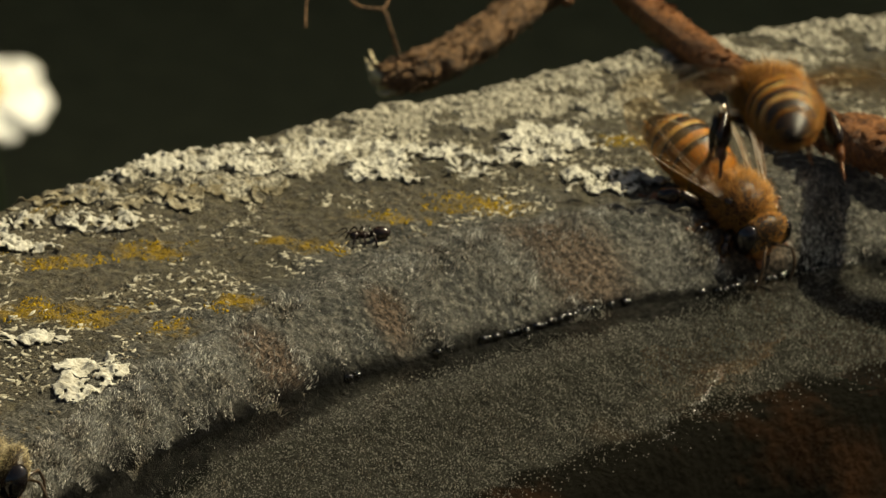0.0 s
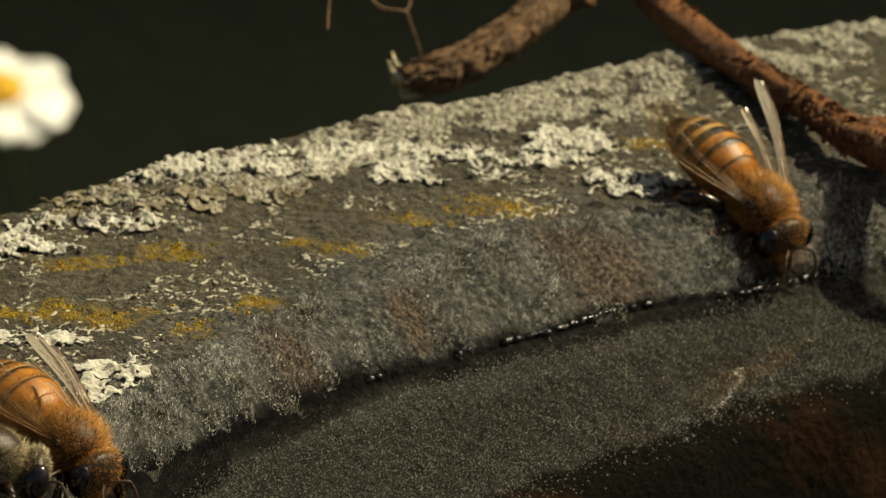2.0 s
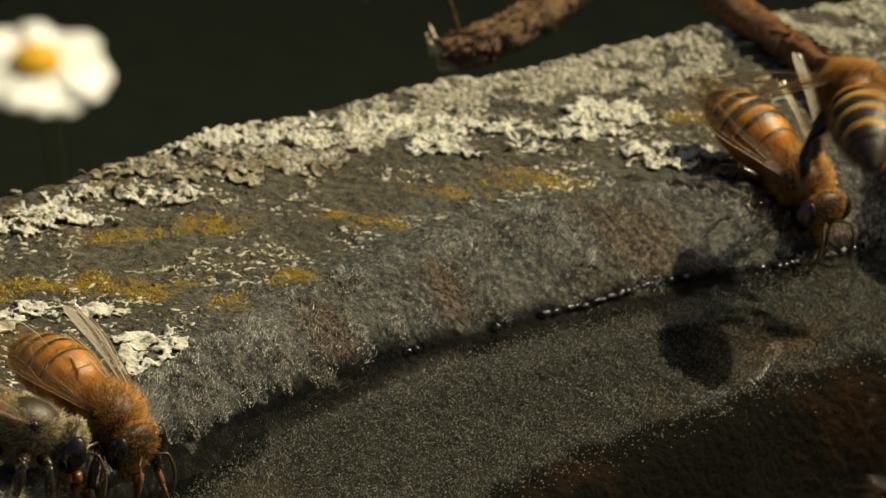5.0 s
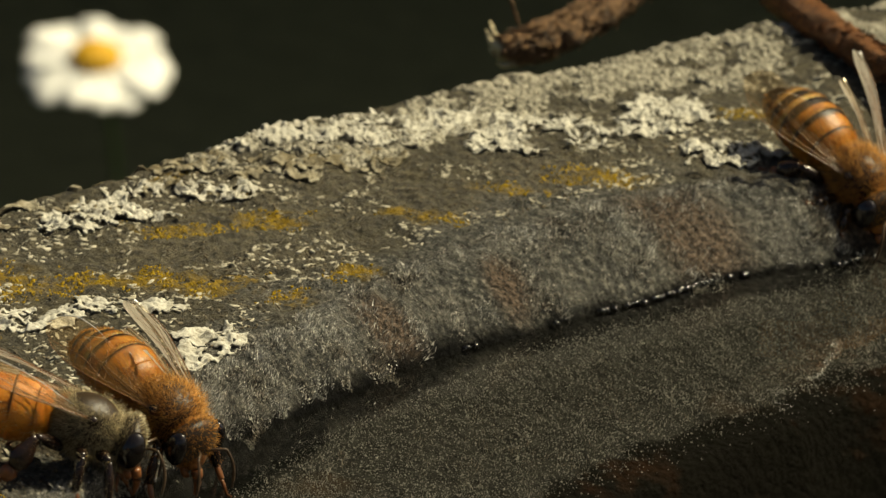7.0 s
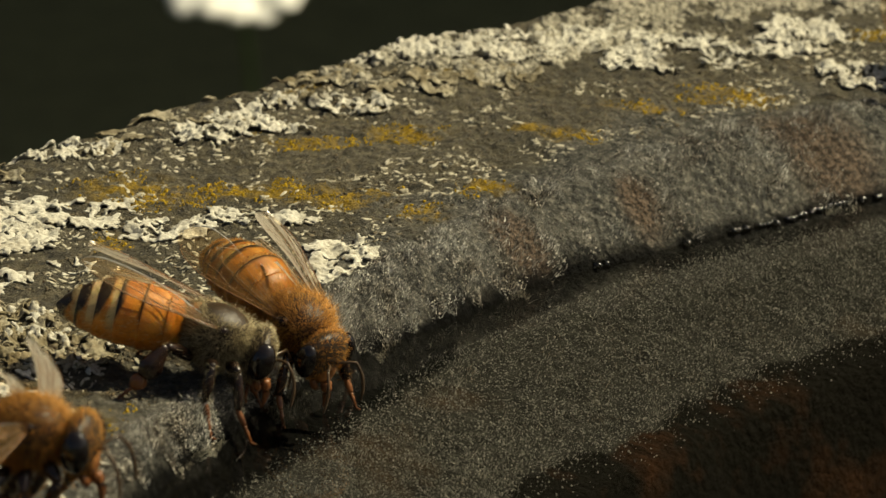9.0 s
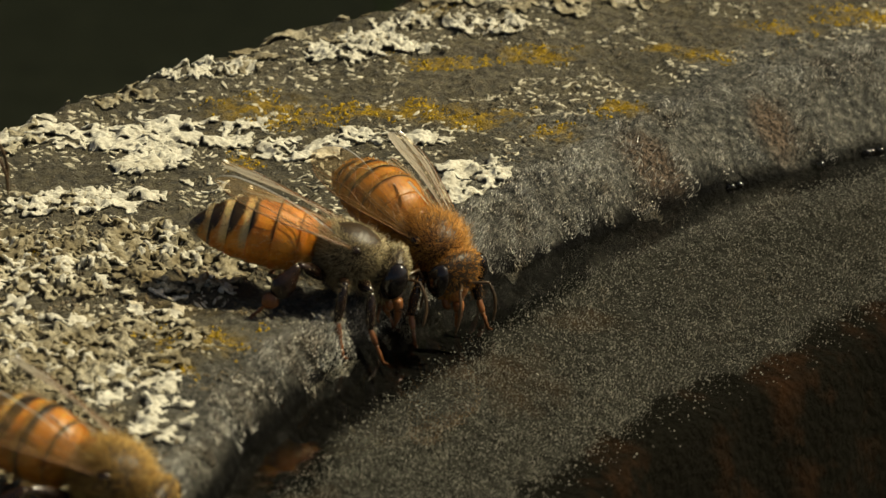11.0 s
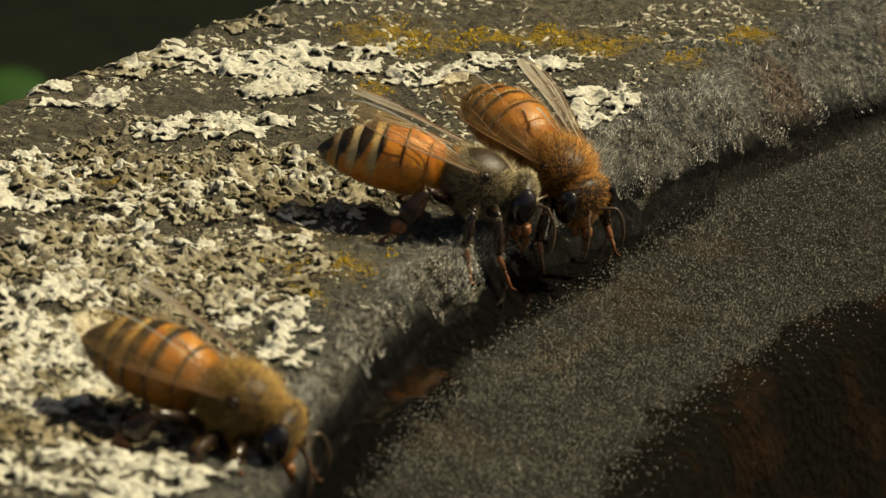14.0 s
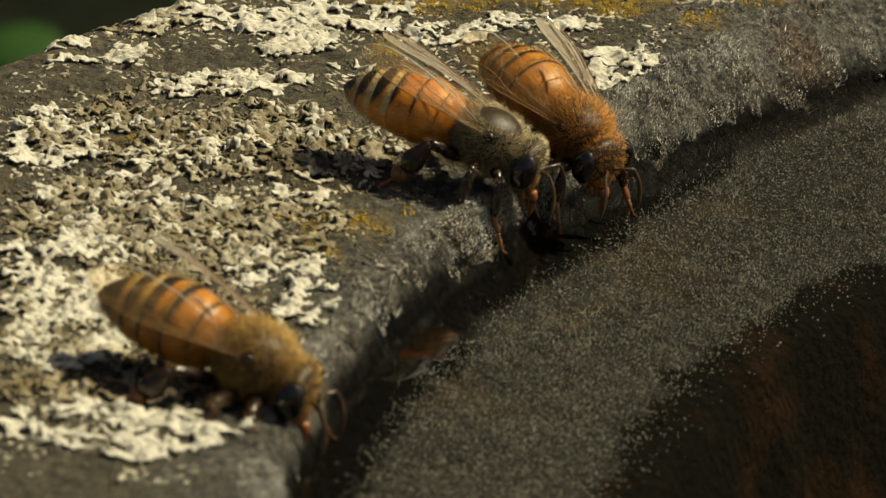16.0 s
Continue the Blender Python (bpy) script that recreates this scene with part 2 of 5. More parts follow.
def join(*shapes):
    vs, fs, k = [], [], 0
    for v, f in shapes:
        v = np.asarray(v, float).reshape(-1, 3)
        vs.append(v)
        fs += [[i + k for i in g] for g in f]
        k += len(v)
    return np.vstack(vs), fs


def rings(centres, radii, seg=10, squash=1.0, up=(0, 0, 1)):
    """A closed skin over circles that follow a line; squash flattens them along up."""
    c = np.asarray(centres, float)
    verts, faces = [], []
    for i, p in enumerate(c):
        d = c[min(i + 1, len(c) - 1)] - c[max(i - 1, 0)]
        d /= np.linalg.norm(d)
        side = np.cross(d, up)
        if np.linalg.norm(side) < 1e-3:
            side = np.cross(d, (1, 0, 0))
        side /= np.linalg.norm(side)
        u = np.cross(side, d)
        for k in range(seg):
            a = 2 * math.pi * k / seg
            verts.append(p + radii[i] * (math.cos(a) * side + squash * math.sin(a) * u))
    n = len(c)
    for i in range(n - 1):
        for k in range(seg):
            a, b = i * seg + k, i * seg + (k + 1) % seg
            faces.append((a, a + seg, b + seg, b))
    faces.append(tuple(range(seg)))
    faces.append(tuple(range((n - 1) * seg, n * seg))[::-1])
    return np.array(verts), faces


def ball(c, r, seg=14, rows_=9):
    """An ellipsoid with radii r at c, its poles along x."""
    verts, faces = [(r[0], 0, 0)], []
    for i in range(1, rows_):
        a = math.pi * i / rows_
        for k in range(seg):
            b = 2 * math.pi * k / seg
            verts.append((r[0] * math.cos(a), r[1] * math.sin(a) * math.cos(b), r[2] * math.sin(a) * math.sin(b)))
    verts.append((-r[0], 0, 0))
    last = len(verts) - 1
    for k in range(seg):
        faces.append((0, 1 + k, 1 + (k + 1) % seg))
        faces.append((last, last - seg + (k + 1) % seg, last - seg + k))
        for i in range(rows_ - 2):
            a, b = 1 + i * seg + k, 1 + i * seg + (k + 1) % seg
            faces.append((a, a + seg, b + seg, b))
    return np.array(verts) + np.asarray(c, float), faces


def smooth_line(points, n):
    """n points along a smooth curve through the given ones."""
    p = np.asarray(points, float)
    p = np.vstack([2 * p[0] - p[1], p, 2 * p[-1] - p[-2]])
    out = []
    for u in np.linspace(0, len(p) - 3 - 1e-6, n):
        i = int(u)
        t = u - i
        a, b, c, d = p[i:i + 4]
        out.append(0.5 * (2 * b + (c - a) * t + (2 * a - 5 * b + 4 * c - d) * t * t + (3 * b - a - 3 * c + d) * t ** 3))
    return np.array(out)


# ---- lattice noise ----
LATTICE = np.random.RandomState(5).rand(128, 128)


def lattice_noise(x, y):
    xi, yi = np.floor(x).astype(int), np.floor(y).astype(int)
    u, v = x - xi, y - yi
    u, v = u * u * (3 - 2 * u), v * v * (3 - 2 * v)
    g = lambda a, b: LATTICE[(xi + a) % 128, (yi + b) % 128]
    return (g(0, 0) * (1 - u) + g(1, 0) * u) * (1 - v) + (g(0, 1) * (1 - u) + g(1, 1) * u) * v - 0.5


def fractal(x, y, mm, octaves=4, gain=0.5):
    out, amp, f = 0.0, 1.0, 1.0 / mm
    for k in range(octaves):
        out = out + amp * lattice_noise(x * f + 17.3 * k, y * f + 9.1 * k)
        amp, f = amp * gain, f * 2.03
    return out


def step(a, b, x):
    t = np.clip((x - a) / (b - a), 0, 1)
    return t * t * (3 - 2 * t)


# ---- the stone basin: a round bowl with a broad rim; water level is z = 0 ----
BX, BY, BR = 69.9, 252.3, 101.8


def polar(x, y):
    dx, dy = x - BX, y - BY
    th = np.degrees(np.arctan2(dy, dx)) % 360
    s = np.hypot(dx, dy) - BR - 1.2 * fractal(th * 1.78, th * 0 + 3, 9.0, 3) * 1.5
    return th, s


RIM_AT = [0, 98, 106, 110, 114, 118, 122, 126, 130, 134, 140, 147, 154, 161, 168, 176, 260, 360]
RIM_WIDE = [41, 41, 40, 37.8, 35.2, 32.8, 31.2, 29.7, 29.0, 28.8, 29.2, 31.4, 33.2, 34.8, 34.6, 32.6, 36, 41]


def rim_shape(th):
    left = step(128, 162, th)
    zs, ss = 4.6 - 2.4 * left, 5.2 - 3.8 * left
    sc = np.interp(th, RIM_AT, RIM_WIDE)
    return zs, ss, sc, zs + 1.2


def shelf_width(th):
    return 8.8 + 3.7 * step(114, 148, th)


def ground(x, y):
    """Height of the stone at a place, in millimetres."""
    x, y = np.asarray(x, float), np.asarray(y, float)
    th, s = polar(x, y)
    zs, ss, sc, zc = rim_shape(th)
    wide = shelf_width(th)
    lefts = step(128, 162, th)
    shelf = -0.6 - 0.9 * lefts + np.clip(s, -16, 0) * (0.31 - 0.09 * lefts)
    pit = -21 * step(-wide - 2.6, -wide - 8, s)
    u = np.clip(s / ss, 0, 1)
    face = (zs + 0.2) * np.sin(u * math.pi / 2) ** 0.85 - 0.2
    v = np.clip((s - ss) / (sc - ss), 0, 1)
    top = (zc - zs) * v
    out = np.clip(s - sc, 0, 60)
    drop = np.minimum(0.25 * out ** 2 + 0.4 * out, 3 + 22.0 * out)
    lip = step(-0.9, 0.0, s)
    z = shelf * (1 - lip) + pit + lip * (face + top) - np.minimum(drop, 310)
    rough = step(0.2, 2.5, s)
    z = z + rough * (0.45 * fractal(x, y, 7.0, 2) + 0.26 * fractal(x, y, 1.5, 3))
    z = z + (0.15 + 0.25 * rough) * fractal(x, y, 0.7, 2)
    crest = step(-9, -2, s - sc) * step(142, 130, th)
    return z + crest * (0.22 * fractal(x, y, 1.6, 3))


def ellipse_mask(x, y, table, soft=0.5):
    m = np.zeros_like(x)
    for cx, cy, a, b in table:
        d = np.hypot((x - cx) / a, (y - cy) / b)
        m = np.maximum(m, step(1 + soft, 1 - soft, d))
    return m


YELLOW = [(-33.3, 321.0, 3.0, 2.0), (-24.9, 321.6, 1.7, 1.5), (-20.8, 321.0, 3.0, 1.7), (-17.7, 332.4, 2.1, 1.2), (-20.8, 337.0, 1.1, 0.8), (-23.8, 330.1, 2.1, 0.9),
          (-12.1, 322.5, 1.4, 1.2), (-15.9, 318.1, 1.3, 1.1), (-3.6, 338.7, 2.5, 0.8), (2.8, 341.6, 2.5, 1.5), (-8.0, 332.9, 1.4, 1.2), (-10.2, 334.5, 1.0, 0.8),
          (-14.5, 344.9, 1.8, 0.7), (-24.5, 339.8, 1.1, 0.7), (-33.8, 312.5, 0.8, 1.3)]
YELLOW += [(-27.3, 321.9, 1.7, 1.3), (-33.3, 283.0, 2.1, 2.0), (-34.0, 278.5, 0.9, 1.1), (-45.1, 294.9, 2.2, 0.6), (-40.0, 281.0, 1.2, 0.6), (11.9, 356.5, 1.7, 1.2)]
FUZZ_DARK = [(7.8, 336.6, 3.9, 2.6), (-10.0, 318.1, 2.3, 1.4), (-3.3, 325.6, 1.4, 1.6), (19.4, 342.4, 3.2, 2.6)]


def basin():
    th = np.concatenate([np.arange(98, 192, 0.13), np.arange(192, 458, 3.0)])
    r = np.concatenate([np.linspace(2, 82, 12), np.arange(83, 99, 0.25), np.arange(99, 147, 0.3), np.linspace(147.5, 172, 18)])
    T, Rr = np.meshgrid(th, r, indexing="ij")
    x, y = BX + Rr * np.cos(np.radians(T)), BY + Rr * np.sin(np.radians(T))
    z = ground(x, y)
    nt, nr = T.shape
    k = np.arange(nt * nr).reshape(nt, nr)
    a, b = k, np.roll(k, -1, 0)
    quads = np.stack([a[:, :-1], a[:, 1:], b[:, 1:], b[:, :-1]], -1).reshape(-1, 4)
    verts = np.stack([x, y, z], -1).reshape(-1, 3)
    centre = len(verts)
    verts = np.vstack([verts, [[BX, BY, -25.0]]])
    faces = quads.tolist() + [(int(k[i, 0]), int(k[(i + 1) % nt, 0]), centre) for i in range(nt)]
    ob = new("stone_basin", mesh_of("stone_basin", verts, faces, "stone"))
    xf, yf = verts[:, 0], verts[:, 1]
    tf, sf = polar(xf, yf)
    zs, ss, sc, zc = rim_shape(tf)
    blotch = fractal(xf, yf, 5.0, 4)
    masks = {
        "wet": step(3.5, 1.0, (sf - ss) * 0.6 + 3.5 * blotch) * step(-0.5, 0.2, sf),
        "yellow": 1.0 * ellipse_mask(xf, yf, YELLOW, 0.6),
        "brown": np.maximum(ellipse_mask(xf, yf, FUZZ_DARK, 0.5), 0),
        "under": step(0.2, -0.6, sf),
        # ragged band at the wall's foot where wet stone and lip shade are painted
        "wet_lip_shade": step(-0.5, 0.4, sf + 0.9 + 1.7 * step(135, 160, tf) - 2.2 * blotch) * step(np.maximum(0.4, 0.75 + 1.4 * blotch), 0.2, sf),
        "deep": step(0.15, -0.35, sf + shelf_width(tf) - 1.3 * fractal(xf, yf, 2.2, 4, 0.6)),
    }
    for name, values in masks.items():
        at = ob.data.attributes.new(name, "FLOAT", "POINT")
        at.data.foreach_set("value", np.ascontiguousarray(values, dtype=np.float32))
    return tagged(ob, "weathered grey stone basin with a broad lichened rim", "basin", kind="structure")


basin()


def disc(radius, n=96):
    a = np.arange(n) * 2 * math.pi / n
    return np.stack([BX + radius * np.cos(a), BY + radius * np.sin(a), 0 * a], -1), [tuple(range(n))]


tagged(part("water", disc(104.5), "water", smooth=False), "still clear dark water filling the stone basin", "water", kind="structure")


def ground_sheet():
    v = np.array([(-1, -1, 0), (1, -1, 0), (1, 1, 0), (-1, 1, 0)], float) * (60000, 60000, 0) + (0, 0, -300)
    return tagged(part("ground", (v, [(0, 1, 2, 3)]), "soil", smooth=False), "dark shaded garden soil", "ground", kind="structure")


ground_sheet()


# ---- lichen, grit, algae ----
RNG = np.random.RandomState(11)


def slope(x, y, e=0.35):
    return (ground(x + e, y) - ground(x - e, y)) / (2 * e), (ground(x, y + e) - ground(x, y - e)) / (2 * e)


def flakes(name, xs, ys, size, mat, label, aim_at=None, long=1.8, tall=0.16, spread=0.8, dome=False):
    """Thin lobed plates with notched, raised tips (or domed grains) that lie on the stone."""
    n = len(xs)
    ang = RNG.rand(n) * 2 * math.pi
    if aim_at is not None:
        ang = np.arctan2(ys - aim_at[1], xs - aim_at[0]) + math.pi / 2 + RNG.randn(n) * spread
    L = size * (0.45 + 1.5 * RNG.rand(n) ** 2.2)
    Wd = L / long * (0.7 + 0.6 * RNG.rand(n))
    z0 = ground(xs, ys)
    gx, gy = slope(xs, ys)
    m = 7 if dome else 10
    a = np.arange(m) * 2 * math.pi / m
    form = np.ones(m) if dome else np.array([0.72, 1.12, 1.15, 0.8, 0.62, 0.7, 0.62, 0.8, 1.15, 1.12])
    wob = form * (0.75 + 0.5 * RNG.rand(n, m))
    lx, ly = np.cos(a) * wob * L[:, None] / 2, np.sin(a) * wob * Wd[:, None] / 2
    tilt = RNG.randn(n) * 0.07
    curl = tall * (0.4 + 1.2 * RNG.rand(n))
    ca, sa = np.cos(ang)[:, None], np.sin(ang)[:, None]

    def layer(scale, up):
        px, py = lx * scale, ly * scale
        wx, wy = px * ca - py * sa, px * sa + py * ca
        h = z0[:, None] + np.clip(gx, -1.5, 1.5)[:, None] * wx + np.clip(gy, -1.5, 1.5)[:, None] * wy
        return np.stack([xs[:, None] + wx, ys[:, None] + wy, h + up + tilt[:, None] * px], -1)

    jag = RNG.rand(n, m) * 0.6 * tall
    low = layer(0.85, -0.12)
    if dome:
        rim, inner = layer(1.0, 0.3 * curl[:, None] + jag), layer(0.6, curl[:, None] + jag)
        mid = inner.mean(1, keepdims=True) + (0, 0, 0.2 * tall)
    else:
        rim, inner = layer(1.0, curl[:, None] + jag), layer(0.55, (curl * 0.8)[:, None] + 0.5 * jag)
        mid = inner.mean(1, keepdims=True)
    verts = np.concatenate([low, rim, inner, mid], 1).reshape(-1, 3)
    one = []
    for i in range(m):
        j = (i + 1) % m
        one += [(i, j, m + j, m + i), (m + i, m + j, 2 * m + j, 2 * m + i)]
    tri = [(2 * m + i, 2 * m + (i + 1) % m, 3 * m) for i in range(m)]
    k = (np.arange(n) * (3 * m + 1))[:, None, None]
    faces = (np.array(one)[None] + k).reshape(-1, 4).tolist() + (np.array(tri)[None] + k).reshape(-1, 3).tolist()
    return tagged(part(name, (verts, faces), mat), label, "lichen", kind="stuff")


def scatter(cx, cy, a, b, per_mm2, edge=0.35, grain=1.2):
    n = int(4 * a * b * per_mm2 * 1.6)
    x, y = cx + a * 1.3 * (2 * RNG.rand(n) - 1), cy + b * 1.3 * (2 * RNG.rand(n) - 1)
    d = np.hypot((x - cx) / a, (y - cy) / b) + edge * 2.4 * fractal(x + 40, y, grain * 2.2, 3)
    th, s = polar(x, y)
    lace = fractal(x - 20, y + 60, grain * 2.0, 3)
    keep = (d < 1) & (s > rim_shape(th)[1] + 1.0) & (lace > -0.08)
    return x[keep], y[keep]


WHITE = [(-39.6, 326.7, 2.1, 0.9), (-36.8, 328.2, 1.4, 0.9), (-25.6, 334.8, 3.9, 2.4), (-21.5, 336.7, 1.8, 1.1), (-29.5, 331.0, 1.7, 1.7), (-16.8, 348.5, 2.9, 1.6),
         (-20.0, 346.8, 2.2, 1.7), (-10.7, 350.1, 3.3, 3.1), (-5.6, 352.2, 3.3, 2.6), (-1.9, 348.2, 3.6, 2.4), (3.1, 352.6, 4.0, 2.9), (6.8, 355.8, 2.2, 3.2),
         (10.0, 346.7, 1.8, 1.3), (-36.9, 317.0, 2.7, 1.8), (-39.9, 319.5, 1.7, 0.5), (-30.7, 314.7, 2.0, 1.5), (-26.2, 316.7, 2.3, 1.1), (-23.2, 316.6, 1.0, 0.9)]
WHITE += [(-20.4, 310.0, 1.6, 2.7), (-19.5, 305.4, 1.1, 2.0), (-39.3, 311.6, 1.2, 1.9), (-35.7, 307.7, 1.1, 0.8), (11.3, 348.4, 2.5, 0.9), (7.1, 355.9, 1.8, 1.3),
          (-43.5, 316.3, 2.7, 1.0), (-47.5, 315.8, 2.0, 1.3), (-46.1, 318.3, 1.0, 0.4), (-42.0, 312.4, 3.5, 2.6), (-50.7, 308.3, 2.1, 1.7), (-43.1, 303.6, 2.6, 1.7),
          (-40.1, 304.5, 1.8, 1.4), (-18.6, 303.0, 0.6, 1.2)]
PALE = [(-44.8, 286.5, 1.4, 2.2), (-41.4, 284.4, 1.8, 0.8), (-36.1, 288.8, 1.1, 1.4), (-44.5, 278.5, 1.8, 1.4), (-50.4, 292.6, 1.9, 2.8), (-35.9, 274.7, 1.8, 1.9),
        (-33.4, 270.4, 1.3, 2.0), (-46.9, 273.0, 2.4, 4.1), (-44.7, 263.1, 2.3, 3.9), (-40.4, 251.0, 4.6, 2.6), (-46.7, 268.1, 1.5, 3.0),
        (-39.2, 295.6, 0.9, 1.4), (-44.0, 291.6, 1.9, 1.6)]
DRAB = [(-47.6, 294.5, 4.4, 4.0), (-41.0, 293.0, 4.4, 4.4), (-34.6, 294.2, 3.0, 3.4), (-37.9, 298.6, 2.2, 2.3), (-46.6, 282.1, 3.6, 3.8), (-40.0, 281.0, 3.9, 2.0), (-41.8, 276.5, 4.2, 2.0)]
CREST = [(-32.3, 332.0, 4.9, 2.2), (-27.6, 337.9, 3.2, 1.5), (-23.7, 342.5, 2.9, 1.9), (-18.2, 341.4, 3.9, 1.7), (-38.2, 328.3, 3.8, 0.9), (-12.6, 343.6, 2.1, 2.0),
         (-44.0, 324.0, 3.0, 2.0), (-50.0, 315.0, 3.0, 2.5)]


def thallus(cx, cy, a, b, mat, label, seed, wide=0.3, cover=1.0, steps=5, lift=0.35, rest=0.11, flat=1.0):
    """A leafy lichen: thin forked lobes that grow outwards, overlap and lift off the stone at their tips."""
    rnd = np.random.RandomState(int(seed * 10) % 9999)
    nx, ny = int(3.0 * a / rest), int(3.0 * b / rest)
    gx, gy = cx + 1.5 * a * np.linspace(-1, 1, nx), cy + 1.5 * b * np.linspace(-1, 1, ny)
    x, y = np.meshgrid(gx, gy, indexing="ij")
    x = x + 0.4 * rest * (rnd.rand(nx, ny) - 0.5)
    y = y + 0.4 * rest * (rnd.rand(nx, ny) - 0.5)
    u, v = x + 0.8 * wide * fractal(x + seed, y, wide * 1.3, 3), y + 0.8 * wide * fractal(x, y + seed, wide * 1.3, 3)
    high = np.full((nx, ny), -1.0)
    ex, ey = 3.0 * a / (nx - 1), 3.0 * b / (ny - 1)
    count = int(cover * math.pi * a * b / (wide * wide * steps * 1.5))
    todo = []
    while count > 0:
        count -= 1
        q, ang = math.sqrt(rnd.rand()), rnd.rand() * 6.283
        px, py = cx + a * q * math.cos(ang), cy + b * q * math.sin(ang)
        if a > 3 and cy > 275 and fractal(px + 3 * seed, py, 3.0, 3) < -0.06:
            continue
        todo.append((px, py, math.atan2(math.sin(ang) * b, math.cos(ang) * a) + 0.9 * rnd.randn(), steps, 0.05 + 0.1 * rnd.rand(), wide * (0.7 + 0.6 * rnd.rand())))
    while todo:
        px, py, go, left, up, r = todo.pop()
        tip = up + lift * rnd.rand() ** 1.5
        for k in range(left * 2):
            rr = r * (0.8 + 0.35 * k / (2 * left) + 0.25 * rnd.rand())
            i0, i1 = int((px - rr * 1.5 - gx[0]) / ex), int((px + rr * 1.5 - gx[0]) / ex) + 2
            j0, j1 = int((py - rr * 1.5 - gy[0]) / ey), int((py + rr * 1.5 - gy[0]) / ey) + 2
            if i0 < 0 or j0 < 0 or i1 > nx or j1 > ny:
                break
            w = (slice(i0, i1), slice(j0, j1))
            d = ((u[w] - px) ** 2 + (v[w] - py) ** 2) / (rr * rr)
            h = np.where(d < 1, up + (tip - up) * k / (2 * left) + 0.22 * flat * rr * np.sqrt(np.clip(1 - d, 0, 1)), -1)
            high[w] = np.maximum(high[w], h)
            go += 0.28 * rnd.randn()
            px, py = px + 0.55 * r * math.cos(go), py + 0.55 * r * math.sin(go)
            if k >= 2 and left > 2 and rnd.rand() < 0.22:
                todo.append((px, py, go + rnd.choice([-0.8, 0.8]), left - 2, up + (tip - up) * k / (2 * left), r * 0.9))
    th, s = polar(x, y)
    inside = (high > 0) & (s > rim_shape(th)[1] + 0.8)
    cell = inside[:-1, :-1] & inside[1:, :-1] & inside[1:, 1:] & inside[:-1, 1:]
    if cell.sum() < 4:
        return None
    z = ground(x, y) + high + 0.16 * flat * fractal(x, y, 0.5, 3)
    k = np.arange(nx * ny).reshape(nx, ny)
    quads = np.stack([k[:-1, :-1], k[1:, :-1], k[1:, 1:], k[:-1, 1:]], -1)[cell]
    used, quads = np.unique(quads, return_inverse=True)
    verts = np.stack([x, y, z], -1).reshape(-1, 3)[used]
    ob = part("lichen_patch", (verts, quads.reshape(-1, 4).tolist()), mat)
    thick = ob.modifiers.new("thickness", "SOLIDIFY")
    thick.thickness, thick.offset = 0.09 * MM, -1
    return tagged(ob, label, "lichen", kind="stuff")


